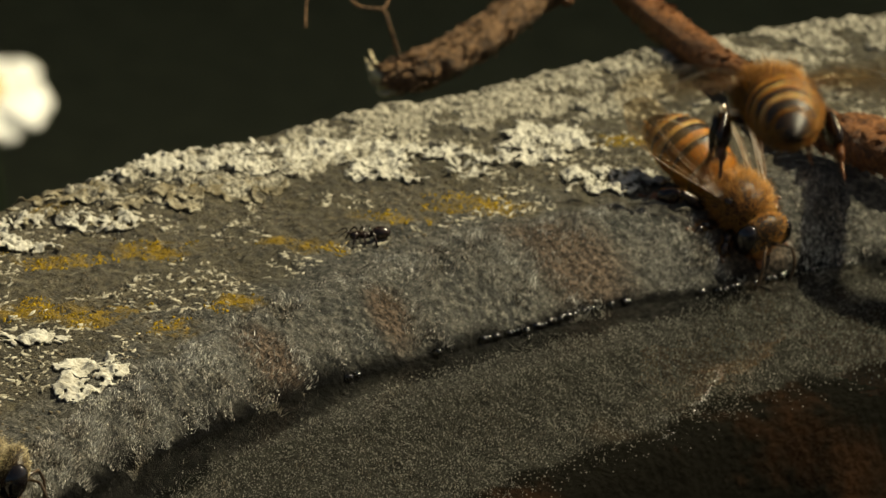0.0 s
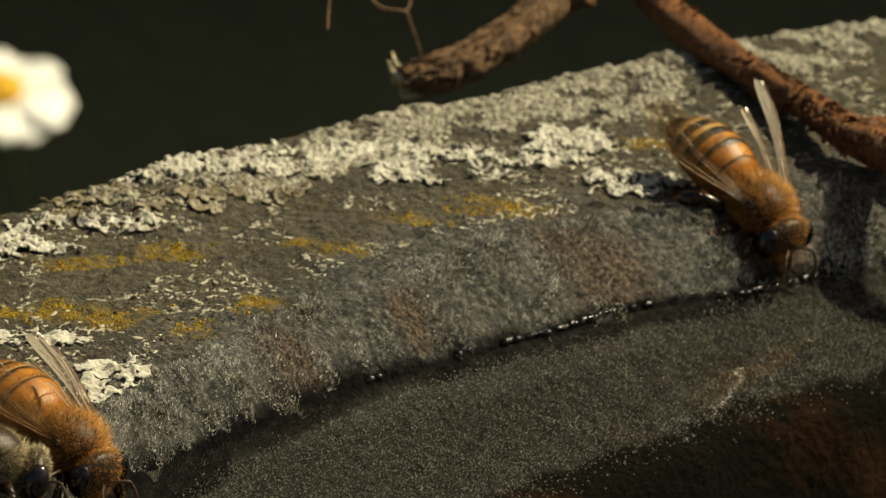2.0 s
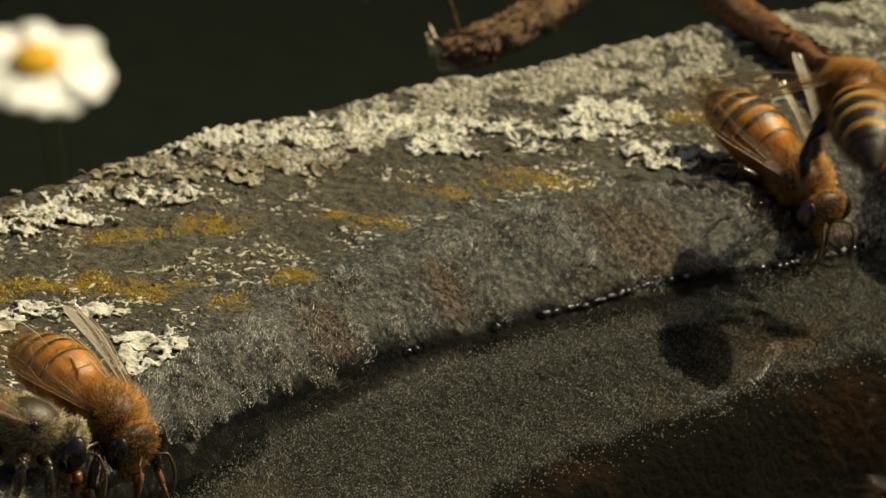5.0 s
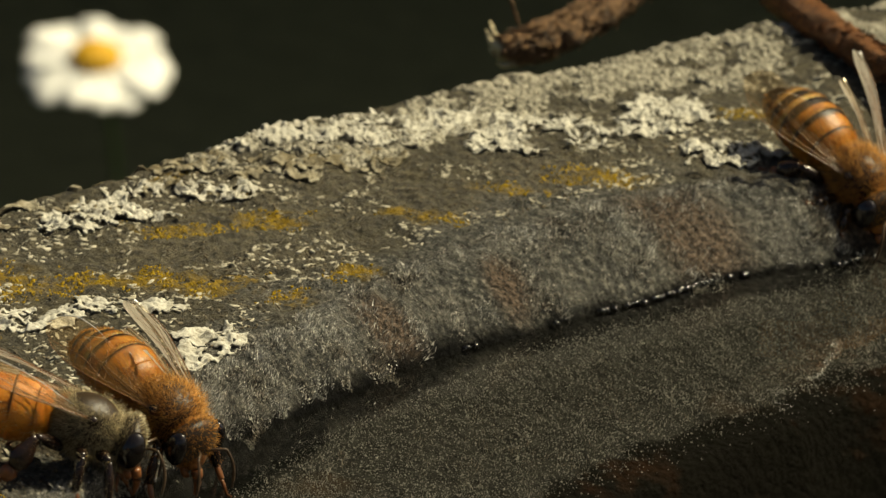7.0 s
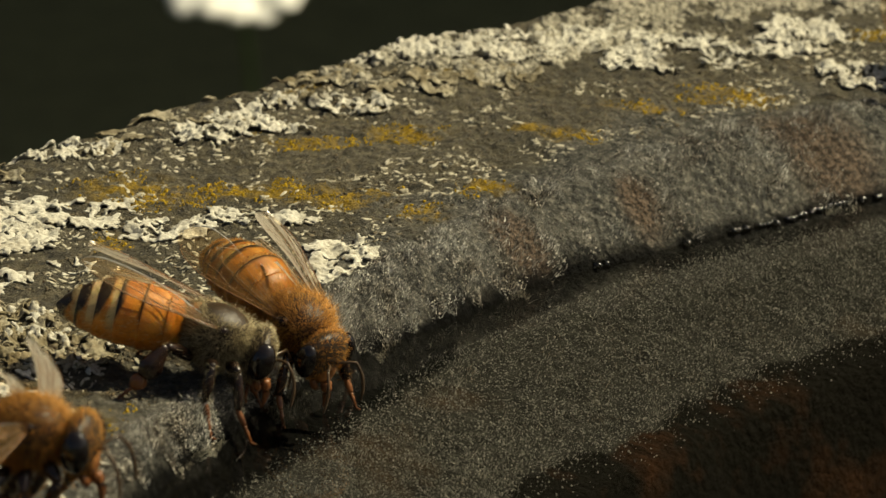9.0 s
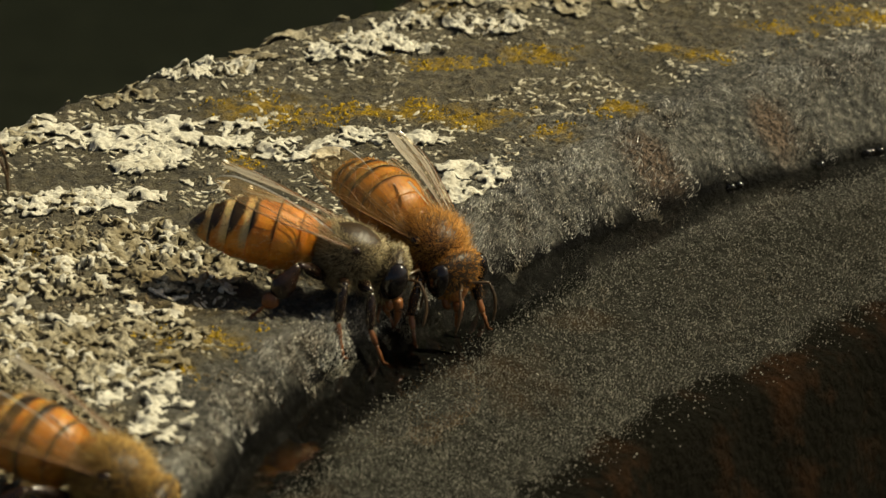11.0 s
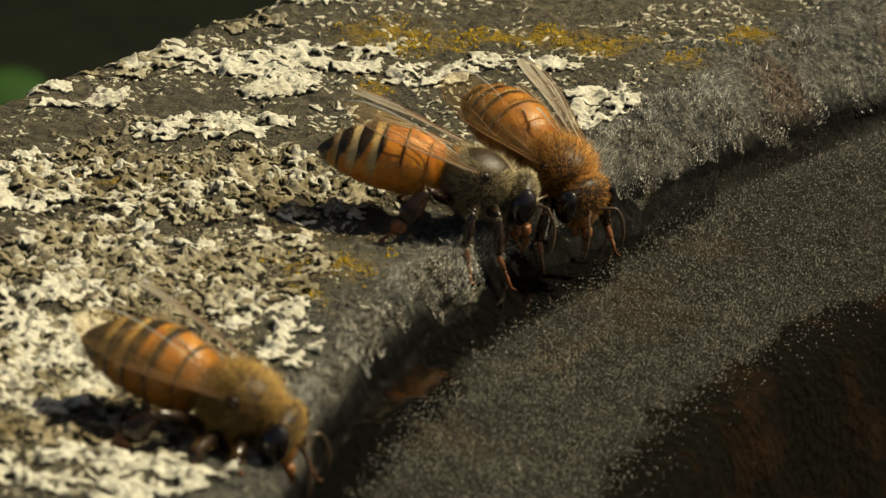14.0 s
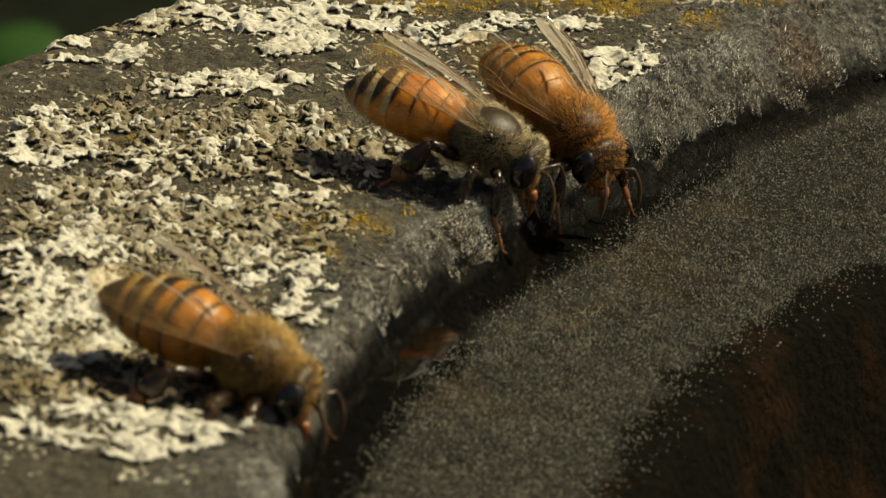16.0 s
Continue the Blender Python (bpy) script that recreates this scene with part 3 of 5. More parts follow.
def lichens():
    white, drab = "pale grey-white leafy lichen growing on the stone rim", "brownish grey crumbly lichen growing on the stone rim"
    # flat lobed crusts, dense in the middle and ragged at the edge
    for i, (cx, cy, a, b) in enumerate(WHITE):
        far = cy > 325
        thallus(cx, cy, a, b * 0.92, "lichen", white, 3.7 * i + 2, 0.125 if far else 0.19, 0.62 if far else 0.9, 7, 0.22 if far else 0.12, 0.065 if far else 0.08, 0.5)
    for i, (cx, cy, a, b) in enumerate(PALE):
        thallus(cx, cy, a * 1.05, b * 1.05, "lichen", white, 2.9 * i + 9, 0.21, 0.62, 6, 0.2, 0.085, 0.45)
    for i, (cx, cy, a, b) in enumerate(DRAB):
        thallus(cx, cy, a * 1.05, b * 1.05, "lichen_grey", drab, 3.7 * i + 2, 0.16, 0.62, 4, 0.32, 0.08, 0.9)
        thallus(cx, cy, a, b, "lichen", "pale branching lichen lobes on the stone", 3.7 * i + 3, 0.2, 0.13, 5, 0.45, 0.085, 0.8)
        x, y = scatter(cx, cy, a * 1.2, b * 1.2, 6.0, 0.9, 0.8)
        flakes("lichen_crumb", x, y, 0.24, "crumb", "brown crumbs of old lichen on the stone", None, 1.5, 0.09, 0.8, True)
    # small crumbly lobes that cover the stone between the near patches
    for i, (cx, cy, a, b) in enumerate(((-42, 282, 9, 9), (-42, 263, 8, 11), (-44, 300, 7, 5))):
        thallus(cx, cy, a, b, "lichen_grey", drab, 7.1 * i + 120, 0.13, 0.38 if cy < 295 else 0.28, 4, 0.2, 0.085, 0.9)
        x, y = scatter(cx, cy, a * 1.1, b * 1.1, 5.0, 0.8, 0.7)
        flakes("lichen_crumb", x, y, 0.2, "crumb", "brown crumbs of old lichen on the stone", None, 1.5, 0.06, 0.8, True)
    # thin brownish lobes scattered along the crest behind the pale patches
    for i, (cx, cy, a, b) in enumerate(CREST):
        thallus(cx, cy, a, b, "lichen_grey", drab, 5.3 * i + 70, 0.2, 0.5, 5, 0.22, 0.1, 0.5)
    # the knobbly crust along the far crest
    n = 60000
    th, off = 100 + 36 * RNG.rand(n), -12.0 + 12.5 * RNG.rand(n)
    sc = rim_shape(th)[2]
    r = BR + sc + off
    x, y = BX + r * np.cos(np.radians(th)), BY + r * np.sin(np.radians(th))
    keep = (fractal(x, y, 2.2, 3) > -0.10 + 0.5 * step(-4, -11, off) + 0.3 * step(126, 136, th)) & (RNG.rand(n) > 0.3)
    flakes("lichen_crust", x[keep], y[keep], 0.38, "lichen_crust", "knobbly grey-white lichen crust along the rim's crest", None, 1.4, 0.13, 0.8, True)
    # stray scraps
    n = 17000
    th, off = 108 + 76 * RNG.rand(n), 3 + 30 * RNG.rand(n)
    r = BR + off
    x, y = BX + r * np.cos(np.radians(th)), BY + r * np.sin(np.radians(th))
    keep = (off < rim_shape(th)[2]) & (off > rim_shape(th)[1] + 2.5) & (fractal(x, y + 33, 3.0, 3) > 0.0)
    flakes("lichen_scrap", x[keep], y[keep], 0.40, "scrap", "small pale lichen scraps strewn over the stone", (BX, BY - 400), 4.5, 0.05, 0.7)
    # yellow granules
    xs, ys = [], []
    for cx, cy, a, b in YELLOW:
        x, y = scatter(cx, cy, a * 1.3, b * 1.3, 16.0, 1.2, 0.7)
        xs.append(x)
        ys.append(y)
    flakes("yellow_lichen", np.concatenate(xs), np.concatenate(ys), 0.105, "crust", "mustard-yellow powdery lichen patches on the stone", None, 1.1, 0.05, 0.8, True)
    # grit
    n = 20000
    th, off = 106 + 78 * RNG.rand(n), 3 + 34 * RNG.rand(n)
    r = BR + off
    x, y = BX + r * np.cos(np.radians(th)), BY + r * np.sin(np.radians(th))
    keep = (off < rim_shape(th)[2]) & (off > rim_shape(th)[1] + 1.5) & (fractal(x + 9, y, 6.0, 3) > -0.05)
    flakes("grit", x[keep], y[keep], 0.17, "crumb", "brownish grit and crumbs on the stone", None, 1.7, 0.04, 0.8, True)


lichens()


def hairs(name, x, y, length, width, lean, mat, label):
    """Tiny three-sided tapering hairs that stand on the stone."""
    n = len(x)
    z = ground(x, y) - 0.05
    tuft = step(-0.18, 0.22, fractal(x + 11, y - 7, 1.5, 3))
    L = length * (0.35 + 0.9 * tuft) * (0.5 + RNG.rand(n))
    sway_x, sway_y = 1.3 * fractal(x + 90, y, 0.7, 2), 1.3 * fractal(x, y + 90, 0.7, 2)
    top = np.stack([x + (lean[0] + sway_x) * L + 0.45 * L * RNG.randn(n), y + (lean[1] + sway_y) * L + 0.3 * L * RNG.randn(n), z + lean[2] * L * (0.6 + 0.8 * RNG.rand(n))], -1)
    a0 = RNG.rand(n) * 6.28
    base = [np.stack([x + width * np.cos(a0 + q), y + width * np.sin(a0 + q), z], -1) for q in (0, 2.09, 4.19)]
    verts = np.stack([*base, top], 1).reshape(-1, 3)
    k = (np.arange(n) * 4)[:, None, None]
    faces = (np.array([(0, 1, 3), (1, 2, 3), (2, 0, 3)])[None] + k).reshape(-1, 3).tolist()
    return tagged(part(name, (verts, faces), mat, smooth=False), label, "algae", kind="stuff")


def grains(name, x, y, z, s, mat, label):
    """Tiny eight-sided beads."""
    n = len(x)
    octa = np.array([(1, 0, 0), (-1, 0, 0), (0, 1, 0), (0, -1, 0), (0, 0, 1), (0, 0, -1)], float)
    verts = (np.stack([x, y, z], -1)[:, None] + octa[None] * s[:, None, None]).reshape(-1, 3)
    f = np.array([(0, 2, 4), (2, 1, 4), (1, 3, 4), (3, 0, 4), (2, 0, 5), (1, 2, 5), (3, 1, 5), (0, 3, 5)])
    faces = (f[None] + (np.arange(n) * 6)[:, None, None]).reshape(-1, 3).tolist()
    return tagged(part(name, (verts, faces), mat), label, name, kind="stuff")


def algae():
    n = 90000
    th = 102 + 84 * RNG.rand(n)
    zs, ss, sc, zc = rim_shape(th)
    off = -0.2 + (ss + 0.9) * RNG.rand(n) ** 1.25
    r = BR + off
    x, y = BX + r * np.cos(np.radians(th)), BY + r * np.sin(np.radians(th))
    keep = (fractal(x + 70, y, 4.5, 4) > 0.04 - 0.16 * RNG.rand(n)) & (RNG.rand(n) > 0.75 * ellipse_mask(x, y, FUZZ_DARK, 0.5)) & (off > 0.12 + 0.8 * fractal(x, y + 20, 1.0, 3))
    pick = keep & (RNG.rand(n) < 0.3) & (fractal(x + 11, y - 7, 1.5, 3) > -0.1)
    up = 0.05 + 0.22 * RNG.rand(pick.sum())
    grains("algae_grain", x[pick], y[pick] - 0.5 * up, ground(x[pick], y[pick]) + up, 0.02 + 0.05 * RNG.rand(pick.sum()) ** 2, "grain", "pale glinting grains among the wet algae")
    hairs("algae_fringe", x[keep], y[keep], 0.30, 0.042, (0.15, -0.2, 0.9), "fuzz", "short wet grey algae fuzz on the rim's inner face")
    n = 125000
    th = 102 + 88 * RNG.rand(n)
    off = -0.5 - 13.5 * RNG.rand(n)
    r = BR + off
    x, y = BX + r * np.cos(np.radians(th)), BY + r * np.sin(np.radians(th))
    thin = step(-1.1 - 2.6 * step(135, 160, th), -0.5 - 1.0 * step(135, 160, th), off)
    ragged = -shelf_width(th) + 1.3 * fractal(x, y, 2.2, 4, 0.6) + 0.35 * RNG.randn(n) - 0.1
    keep = (off > ragged) | ((RNG.rand(n) < 0.16) & (off > ragged - 0.9)) | ((RNG.rand(n) < 0.04) & (off > ragged - 2.2))
    keep &= RNG.rand(n) > 0.985 * thin
    x, y = x[keep], y[keep]
    half = RNG.rand(len(x)) < 0.36
    hairs("algae_lawn", x[half], y[half], 0.3, 0.022, (0, -0.15, 0.8), "fuzz", "fine drowned algae hair below the waterline")
    x, y = x[~half], y[~half]
    n = 1500
    th = 104 + 84 * RNG.rand(n)
    r = BR - shelf_width(th) - 0.2 - 2.6 * RNG.rand(n) ** 2.2 + 0.5 * RNG.randn(n)
    xe, ye = BX + r * np.cos(np.radians(th)), BY + r * np.sin(np.radians(th))
    grains("bubbles", xe, ye, np.maximum(ground(xe, ye), -5.0) + 0.3, 0.035 + 0.05 * RNG.rand(n) ** 2, "bubble", "loose air bubbles past the drowned algae")
    n = len(x)
    grains("bubbles", x, y, ground(x, y) + 0.3 * RNG.rand(n), 0.024 + 0.048 * RNG.rand(n) ** 3, "bubble", "countless tiny air bubbles on the drowned algae")


algae()


# ---- beads of water along the waterline ----
def beads():
    first = None
    rnd = random.Random(8)
    for k in range(80):
        th = rnd.choice([rnd.uniform(106, 138), rnd.gauss(117, 3), rnd.gauss(128, 2.5)])
        for it in range(30):
            r = BR - 6 + it * 0.25
            x, y = BX + r * math.cos(radians(th)), BY + r * math.sin(radians(th))
            if float(ground(x, y)) > -0.15:
                break
        m = pose(x * MM, (y - 0.1) * MM, 0.12 * MM, 0, 0, rnd.uniform(0, 360))
        if first is None:
            first = part("water_bead", ball((0, 0, 0), (0.34, 0.26, 0.22), 12, 8), "bead")
            tagged(first, "small glinting bead of water on the wet stone", "water bead", "beads along the waterline")
            first.matrix_basis = m
        else:
            copy_thing(first, m)


beads()


# ---- twigs ----
def bark_tube(points, radii, n=46, seg=14, lump=0.25, seed=0):
    line = smooth_line(points, n)
    rad = np.interp(np.linspace(0, 1, n), np.linspace(0, 1, len(radii)), radii)
    v, f = rings(line, rad, seg)
    c = np.repeat(line, seg, 0)
    k = np.arange(len(v))
    w = 1 + lump * 2 * fractal((k // seg) * 0.3 + seed * 31, np.minimum(k % seg, seg - k % seg) * 1.1 + seed, 2.0, 4, 0.6)
    return c + (v - c) * w[:, None], f


def bark_flakes(points, radii, count, seed):
    """Loose plates of bark that curl off a branch."""
    rnd = np.random.RandomState(seed)
    line = smooth_line(points, 200)
    rad = np.interp(np.linspace(0, 1, 200), np.linspace(0, 1, len(radii)), radii)
    verts, faces = [], []
    for i in rnd.randint(2, 197, count):
        d = line[i + 2] - line[i - 2]
        d /= np.linalg.norm(d)
        side = np.cross(d, (0, 0, 1))
        side /= np.linalg.norm(side)
        u = np.cross(side, d)
        a = rnd.rand() * 6.28
        out = math.cos(a) * side + math.sin(a) * u
        across = np.cross(d, out)
        ln, w, lift = 0.2 + 0.5 * rnd.rand(), 0.06 + 0.16 * rnd.rand(), 0.05 + 0.3 * rnd.rand() ** 2
        c = line[i] + out * rad[i] * 0.98
        k = len(verts)
        for q, h in ((-1, -0.05), (0.1, 0.06), (1, 0.06 + lift)):
            for v in (-1, 1):
                p = c + d * q * ln + across * v * w * (1 - 0.4 * abs(q)) * (0.7 + 0.5 * rnd.rand())
                verts += [p + out * h, p + out * (h - 0.07)]
        for b in (k, k + 4):
            faces += [(b, b + 4, b + 6, b + 2), (b + 1, b + 3, b + 7, b + 5), (b, b + 1, b + 5, b + 4), (b + 2, b + 6, b + 7, b + 3)]
        faces += [(k, k + 2, k + 3, k + 1), (k + 8, k + 9, k + 11, k + 10)]
    return np.array(verts), faces


TWIG_A = [(8.8, 392.1, 11.0), (11.3, 391.5, 8.5), (16.0, 379.1, 6.9), (19.8, 368.7, 6.5), (23.0, 358.6, 6.8), (25.4, 350.2, 7.0), (30.6, 343.2, 6.7), (36.3, 341.2, 5.3)]
TWIG_B = [(10.6, 394.1, 8.1), (6.4, 391.4, 6.3), (2.3, 386.8, 4.3), (-1.7, 383.9, 3.0), (-4.3, 382.8, 2.7)]


def forked_twig():
    twig = empty("forked_twig")
    a = TWIG_A
    part("branch", bark_tube(a, (1.08, 1.13, 1.17, 1.1, 1.05, 1.18, 1.3, 1.3), 70), "bark", twig, "reddish brown flaking bark")
    tagged(part("bark_flake", bark_flakes(a, (1.08, 1.13, 1.17, 1.1, 1.05, 1.18, 1.3, 1.3), 1100, 2), "bark", twig, "loose reddish bark scales", False), kind="stuff")
    b = TWIG_B
    part("branch", bark_tube(b, (1.3, 1.35, 1.4, 1.4, 0.8), 80, 18, 0.22, 3), "old_bark", twig, "peeling brown bark with a broken end")
    tagged(part("bark_flake", bark_flakes(b, (1.3, 1.35, 1.4, 1.4, 0.8), 520, 3), "old_bark", twig, "loose brown bark scales", False), kind="stuff")
    for p, q, r in (((-4.0, 382.7, 2.8), (-5.4, 385.0, 3.6), 0.52), ((-3.7, 383.2, 2.6), (-5.0, 384.8, 3.0), 0.45), ((-3.9, 382.9, 3.1), (-5.1, 385.4, 4.1), 0.36), ((-3.6, 383.0, 2.2), (-5.2, 384.6, 2.4), 0.34), ((-3.2, 382.6, 1.8), (-4.6, 383.2, 1.7), 0.3)):
        mid = tuple((u + v) / 2 + d for u, v, d in zip(p, q, (-0.2, 0, -0.25)))
        part("splinter", bark_tube([p, mid, q], (r, r * 0.75, 0.06), 10, 7, 0.3, r * 10), "split", twig, "pale freshly split wood fibre")
    part("rootlet", join(rings(smooth_line([(-7.3, 391.1, 8.9), (-6.2, 386.3, 7.3), (-4.2, 385.8, 6.9), (-3.7, 384.8, 6.0), (-3.1, 385.0, 4.1)], 30), [0.13] * 30, 6),
                         rings(smooth_line([(-4.2, 385.8, 6.9), (-3.8, 387.0, 7.3), (-3.9, 389.3, 8.9)], 12), [0.1] * 12, 6)), "old_bark", twig, "thin dangling rootlet")
    part("rootlet", rings(smooth_line([(-8.5, 372.6, 14.3), (-9.1, 371.2, 11.6), (-9.2, 368.5, 9.9)], 14), [0.08] * 14, 6), "old_bark", twig, "thin dangling rootlet")
    for c, r in (((17.0, 375.9, 7.1), 0.45), ((18.6, 375.4, 7.0), 0.42), ((19.3, 368.4, 6.8), 0.6), ((8.9, 389.2, 6.7), 0.5), ((26.1, 349.8, 8.0), 0.55)):
        part("bud", ball(c, (r, r * 0.8, r * 0.9), 9, 6), "bark", twig)
    c = [(23.6, 355.4, 6.9), (26.2, 352.0, 6.9), (29.7, 349.2, 7.5), (36.5, 349.0, 7.5)]
    part("branch", bark_tube(c, (0.5, 1.0, 1.2, 1.2), 26, 12, 0.35, 5), "bark", twig, "reddish brown side branch")
    return tagged(twig, "reddish brown forked dead twig lying over the rim", "twig")


forked_twig()


# ---- daisy ----
def daisy(x, y, z):
    flower = empty("daisy")
    flower.location = Vector((x, y, z)) * MM
    flower.rotation_euler = (radians(20), radians(-4), radians(22))
    flower.scale = (1.68, 1.68, 1.68)
    part("flower_disc", ball((0, 0, 0.9), (3.3, 3.3, 1.7), 18, 10), "disc", flower, "domed yellow centre")
    rnd = random.Random(4)
    for k in range(14):
        a, ln, w = k * 2 * math.pi / 14 + rnd.uniform(-0.08, 0.08), rnd.uniform(7.0, 8.8), rnd.uniform(2.2, 2.8)
        droop = rnd.uniform(-1.6, 0.2)
        verts, faces = [], []
        for i in range(7):
            u = i / 6
            half = w * (0.35 + 1.0 * u - 0.9 * u ** 5)
            for v in (-1, 0, 1):
                for up in (0, 0.18):
                    px, py, pz = 1.9 + ln * u, v * half, droop * u * u + 0.25 * v * v + up
                    verts.append((px * math.cos(a) - py * math.sin(a), px * math.sin(a) + py * math.cos(a), pz))
        q = lambda i, j, up: i * 6 + j * 2 + up
        for i in range(6):
            for j in range(2):
                faces += [(q(i, j, 1), q(i + 1, j, 1), q(i + 1, j + 1, 1), q(i, j + 1, 1)), (q(i, j, 0), q(i, j + 1, 0), q(i + 1, j + 1, 0), q(i + 1, j, 0))]
            faces += [(q(i, 0, 0), q(i + 1, 0, 0), q(i + 1, 0, 1), q(i, 0, 1)), (q(i, 2, 0), q(i, 2, 1), q(i + 1, 2, 1), q(i + 1, 2, 0))]
        faces.append((q(6, 0, 0), q(6, 1, 0), q(6, 2, 0), q(6, 2, 1), q(6, 1, 1), q(6, 0, 1)))
        part("petal", (verts, faces), "petal", flower)
    back = flower.rotation_euler.to_matrix().inverted()
    line = [back @ Vector(p) for p in ((0, 0, 0), (1, 5, -8), (2, 8, -25), (3, 8, -58))]
    part("stem", rings(smooth_line([tuple(p) for p in line], 16), [0.55] * 16, 8), "stem", flower, "slender green stem")
    return tagged(flower, "white daisy with a yellow centre growing behind the basin", "flower")


daisy(-99.0, 1158.5, -197.3)


def weed(x, y, z, seed=3):
    """A leafy green weed that stands on the ground beside the basin."""
    rnd = random.Random(seed)
    plant = empty("weed")
    plant.location = Vector((x, y, -300)) * MM
    top = z + 300
    part("stem", rings(smooth_line([(4, 3, -2), (2, 0, top * 0.5), (0, 0, top)], 12), [1.6] * 12, 8), "stem", plant)
    for k in range(16):
        a, h, ln = rnd.uniform(0, 6.28), rnd.uniform(0.72, 1.0) * top, rnd.uniform(22, 34)
        up = rnd.uniform(0.1, 0.8)
        verts, faces = [], []
        for i in range(8):
            u = i / 7
            half = 8.5 * math.sin(min(1, u + 0.05) * math.pi) ** 0.8 + 0.2
            for v in (-1, 0, 1):
                for th in (0, 0.3):
                    px, py, pz = ln * u, v * half, h + ln * (up * u - 0.6 * u * u) + 1.4 * abs(v) + th
                    verts.append((px * math.cos(a) - py * math.sin(a), px * math.sin(a) + py * math.cos(a), pz))
        q = lambda i, j, w: i * 6 + j * 2 + w
        for i in range(7):
            for j in range(2):
                faces += [(q(i, j, 1), q(i + 1, j, 1), q(i + 1, j + 1, 1), q(i, j + 1, 1)), (q(i, j, 0), q(i, j + 1, 0), q(i + 1, j + 1, 0), q(i + 1, j, 0))]
            faces += [(q(i, 0, 0), q(i + 1, 0, 0), q(i + 1, 0, 1), q(i, 0, 1)), (q(i, 2, 0), q(i, 2, 1), q(i + 1, 2, 1), q(i + 1, 2, 0))]
        part("leaf", (verts, faces), "fresh_leaf", plant)
    return tagged(plant, "bright green leafy weed growing behind the basin", "plant")


weed(-166, 876, -172)


# ---- shrubs that close the background, and unseen ones added to shade it ----
def shrub(name, cx, cy, w, d, h, n, seed, label, leaf=30):
    rnd = np.random.RandomState(seed)
    bush = empty(name)
    bush.location = Vector((cx, cy, -300)) * MM
    stems = [rings(smooth_line([(rnd.uniform(-20, 20), rnd.uniform(-10, 10), -3), (rnd.uniform(-w, w) * 0.4, rnd.uniform(-d, d) * 0.3, h * 0.5), (rnd.uniform(-w, w) * 0.8, rnd.uniform(-d, d) * 0.6, h * 0.9)], 12), np.linspace(0.012 * h, 0.003 * h, 12), 7) for k in range(9)]
    part("stems", join(*stems), "old_bark", bush)
    p = rnd.randn(n, 3)
    p /= np.linalg.norm(p, axis=1, keepdims=True)
    p *= rnd.rand(n, 1) ** 0.4
    p = p * (w, d, h * 0.55) * (0.75 + 0.5 * rnd.rand(n, 1)) + (0, 0, h * 0.5)
    p[:, 2] = np.clip(p[:, 2], 3, None)
    q = rnd.randn(n, 3, 3)
    u = q[:, 0] / np.linalg.norm(q[:, 0], axis=1, keepdims=True)
    v = np.cross(u, q[:, 1])
    v /= np.linalg.norm(v, axis=1, keepdims=True)
    nn = np.cross(u, v)
    s = (leaf * (0.55 + 0.45 * rnd.rand(n)))[:, None]
    cols = [p - u * s, p - u * s * 0.3 + v * s * 0.42 + nn * s * 0.08, p + u * s * 0.4 + v * s * 0.36 + nn * s * 0.08, p + u * s, p + u * s * 0.4 - v * s * 0.36 + nn * s * 0.08, p - u * s * 0.3 - v * s * 0.42 + nn * s * 0.08]
    verts = np.stack(cols, 1).reshape(-1, 3)
    f = np.array([(0, 1, 2, 3), (0, 3, 4, 5)])
    faces = (f[None] + (np.arange(n) * 6)[:, None, None]).reshape(-1, 4).tolist()
    part("crown", (verts, faces), "leaf", bush, smooth=False)
    return tagged(bush, label, "shrub", "shrubs behind the basin")


for k, (x, y, h) in enumerate(((-420, 1900, 420), (-140, 1830, 400), (130, 1850, 430), (400, 1900, 420), (-720, 1980, 480))):
    shrub("shrub", x, y, 190, 120, h, 2600, 20 + k, "dark green leafy shrub in deep shade")
for k, (x, y, h) in enumerate(((-2600, 3900, 4200), (-700, 4200, 4600), (560, 4300, 4500), (2100, 4600, 4200))):
    shrub("shrub", x, y, 1100, 600, h, 3500, 40 + k, "tall dark green garden shrub behind the basin", 210)
# added out of view towards the sun, to keep sunlight off the soil behind
for k, (x, y) in enumerate(((1500, 2560), (1450, 3700))):
    shrub("shrub", x, y, 620, 720, 3900, 6500, 60 + k, "unseen tall shrub added on the sunny side to shade the ground", 230)


# ---- bees: origin in the thorax, x forward, z up ----
def spun(p, tilt, centre):
    """Points turned nose-down by tilt degrees and moved to centre."""
    p = np.asarray(p, float)
    c, s = math.cos(radians(tilt)), math.sin(radians(tilt))
    return np.stack([p[:, 0] * c + p[:, 2] * s, p[:, 1], -p[:, 0] * s + p[:, 2] * c], -1) + np.asarray(centre, float)


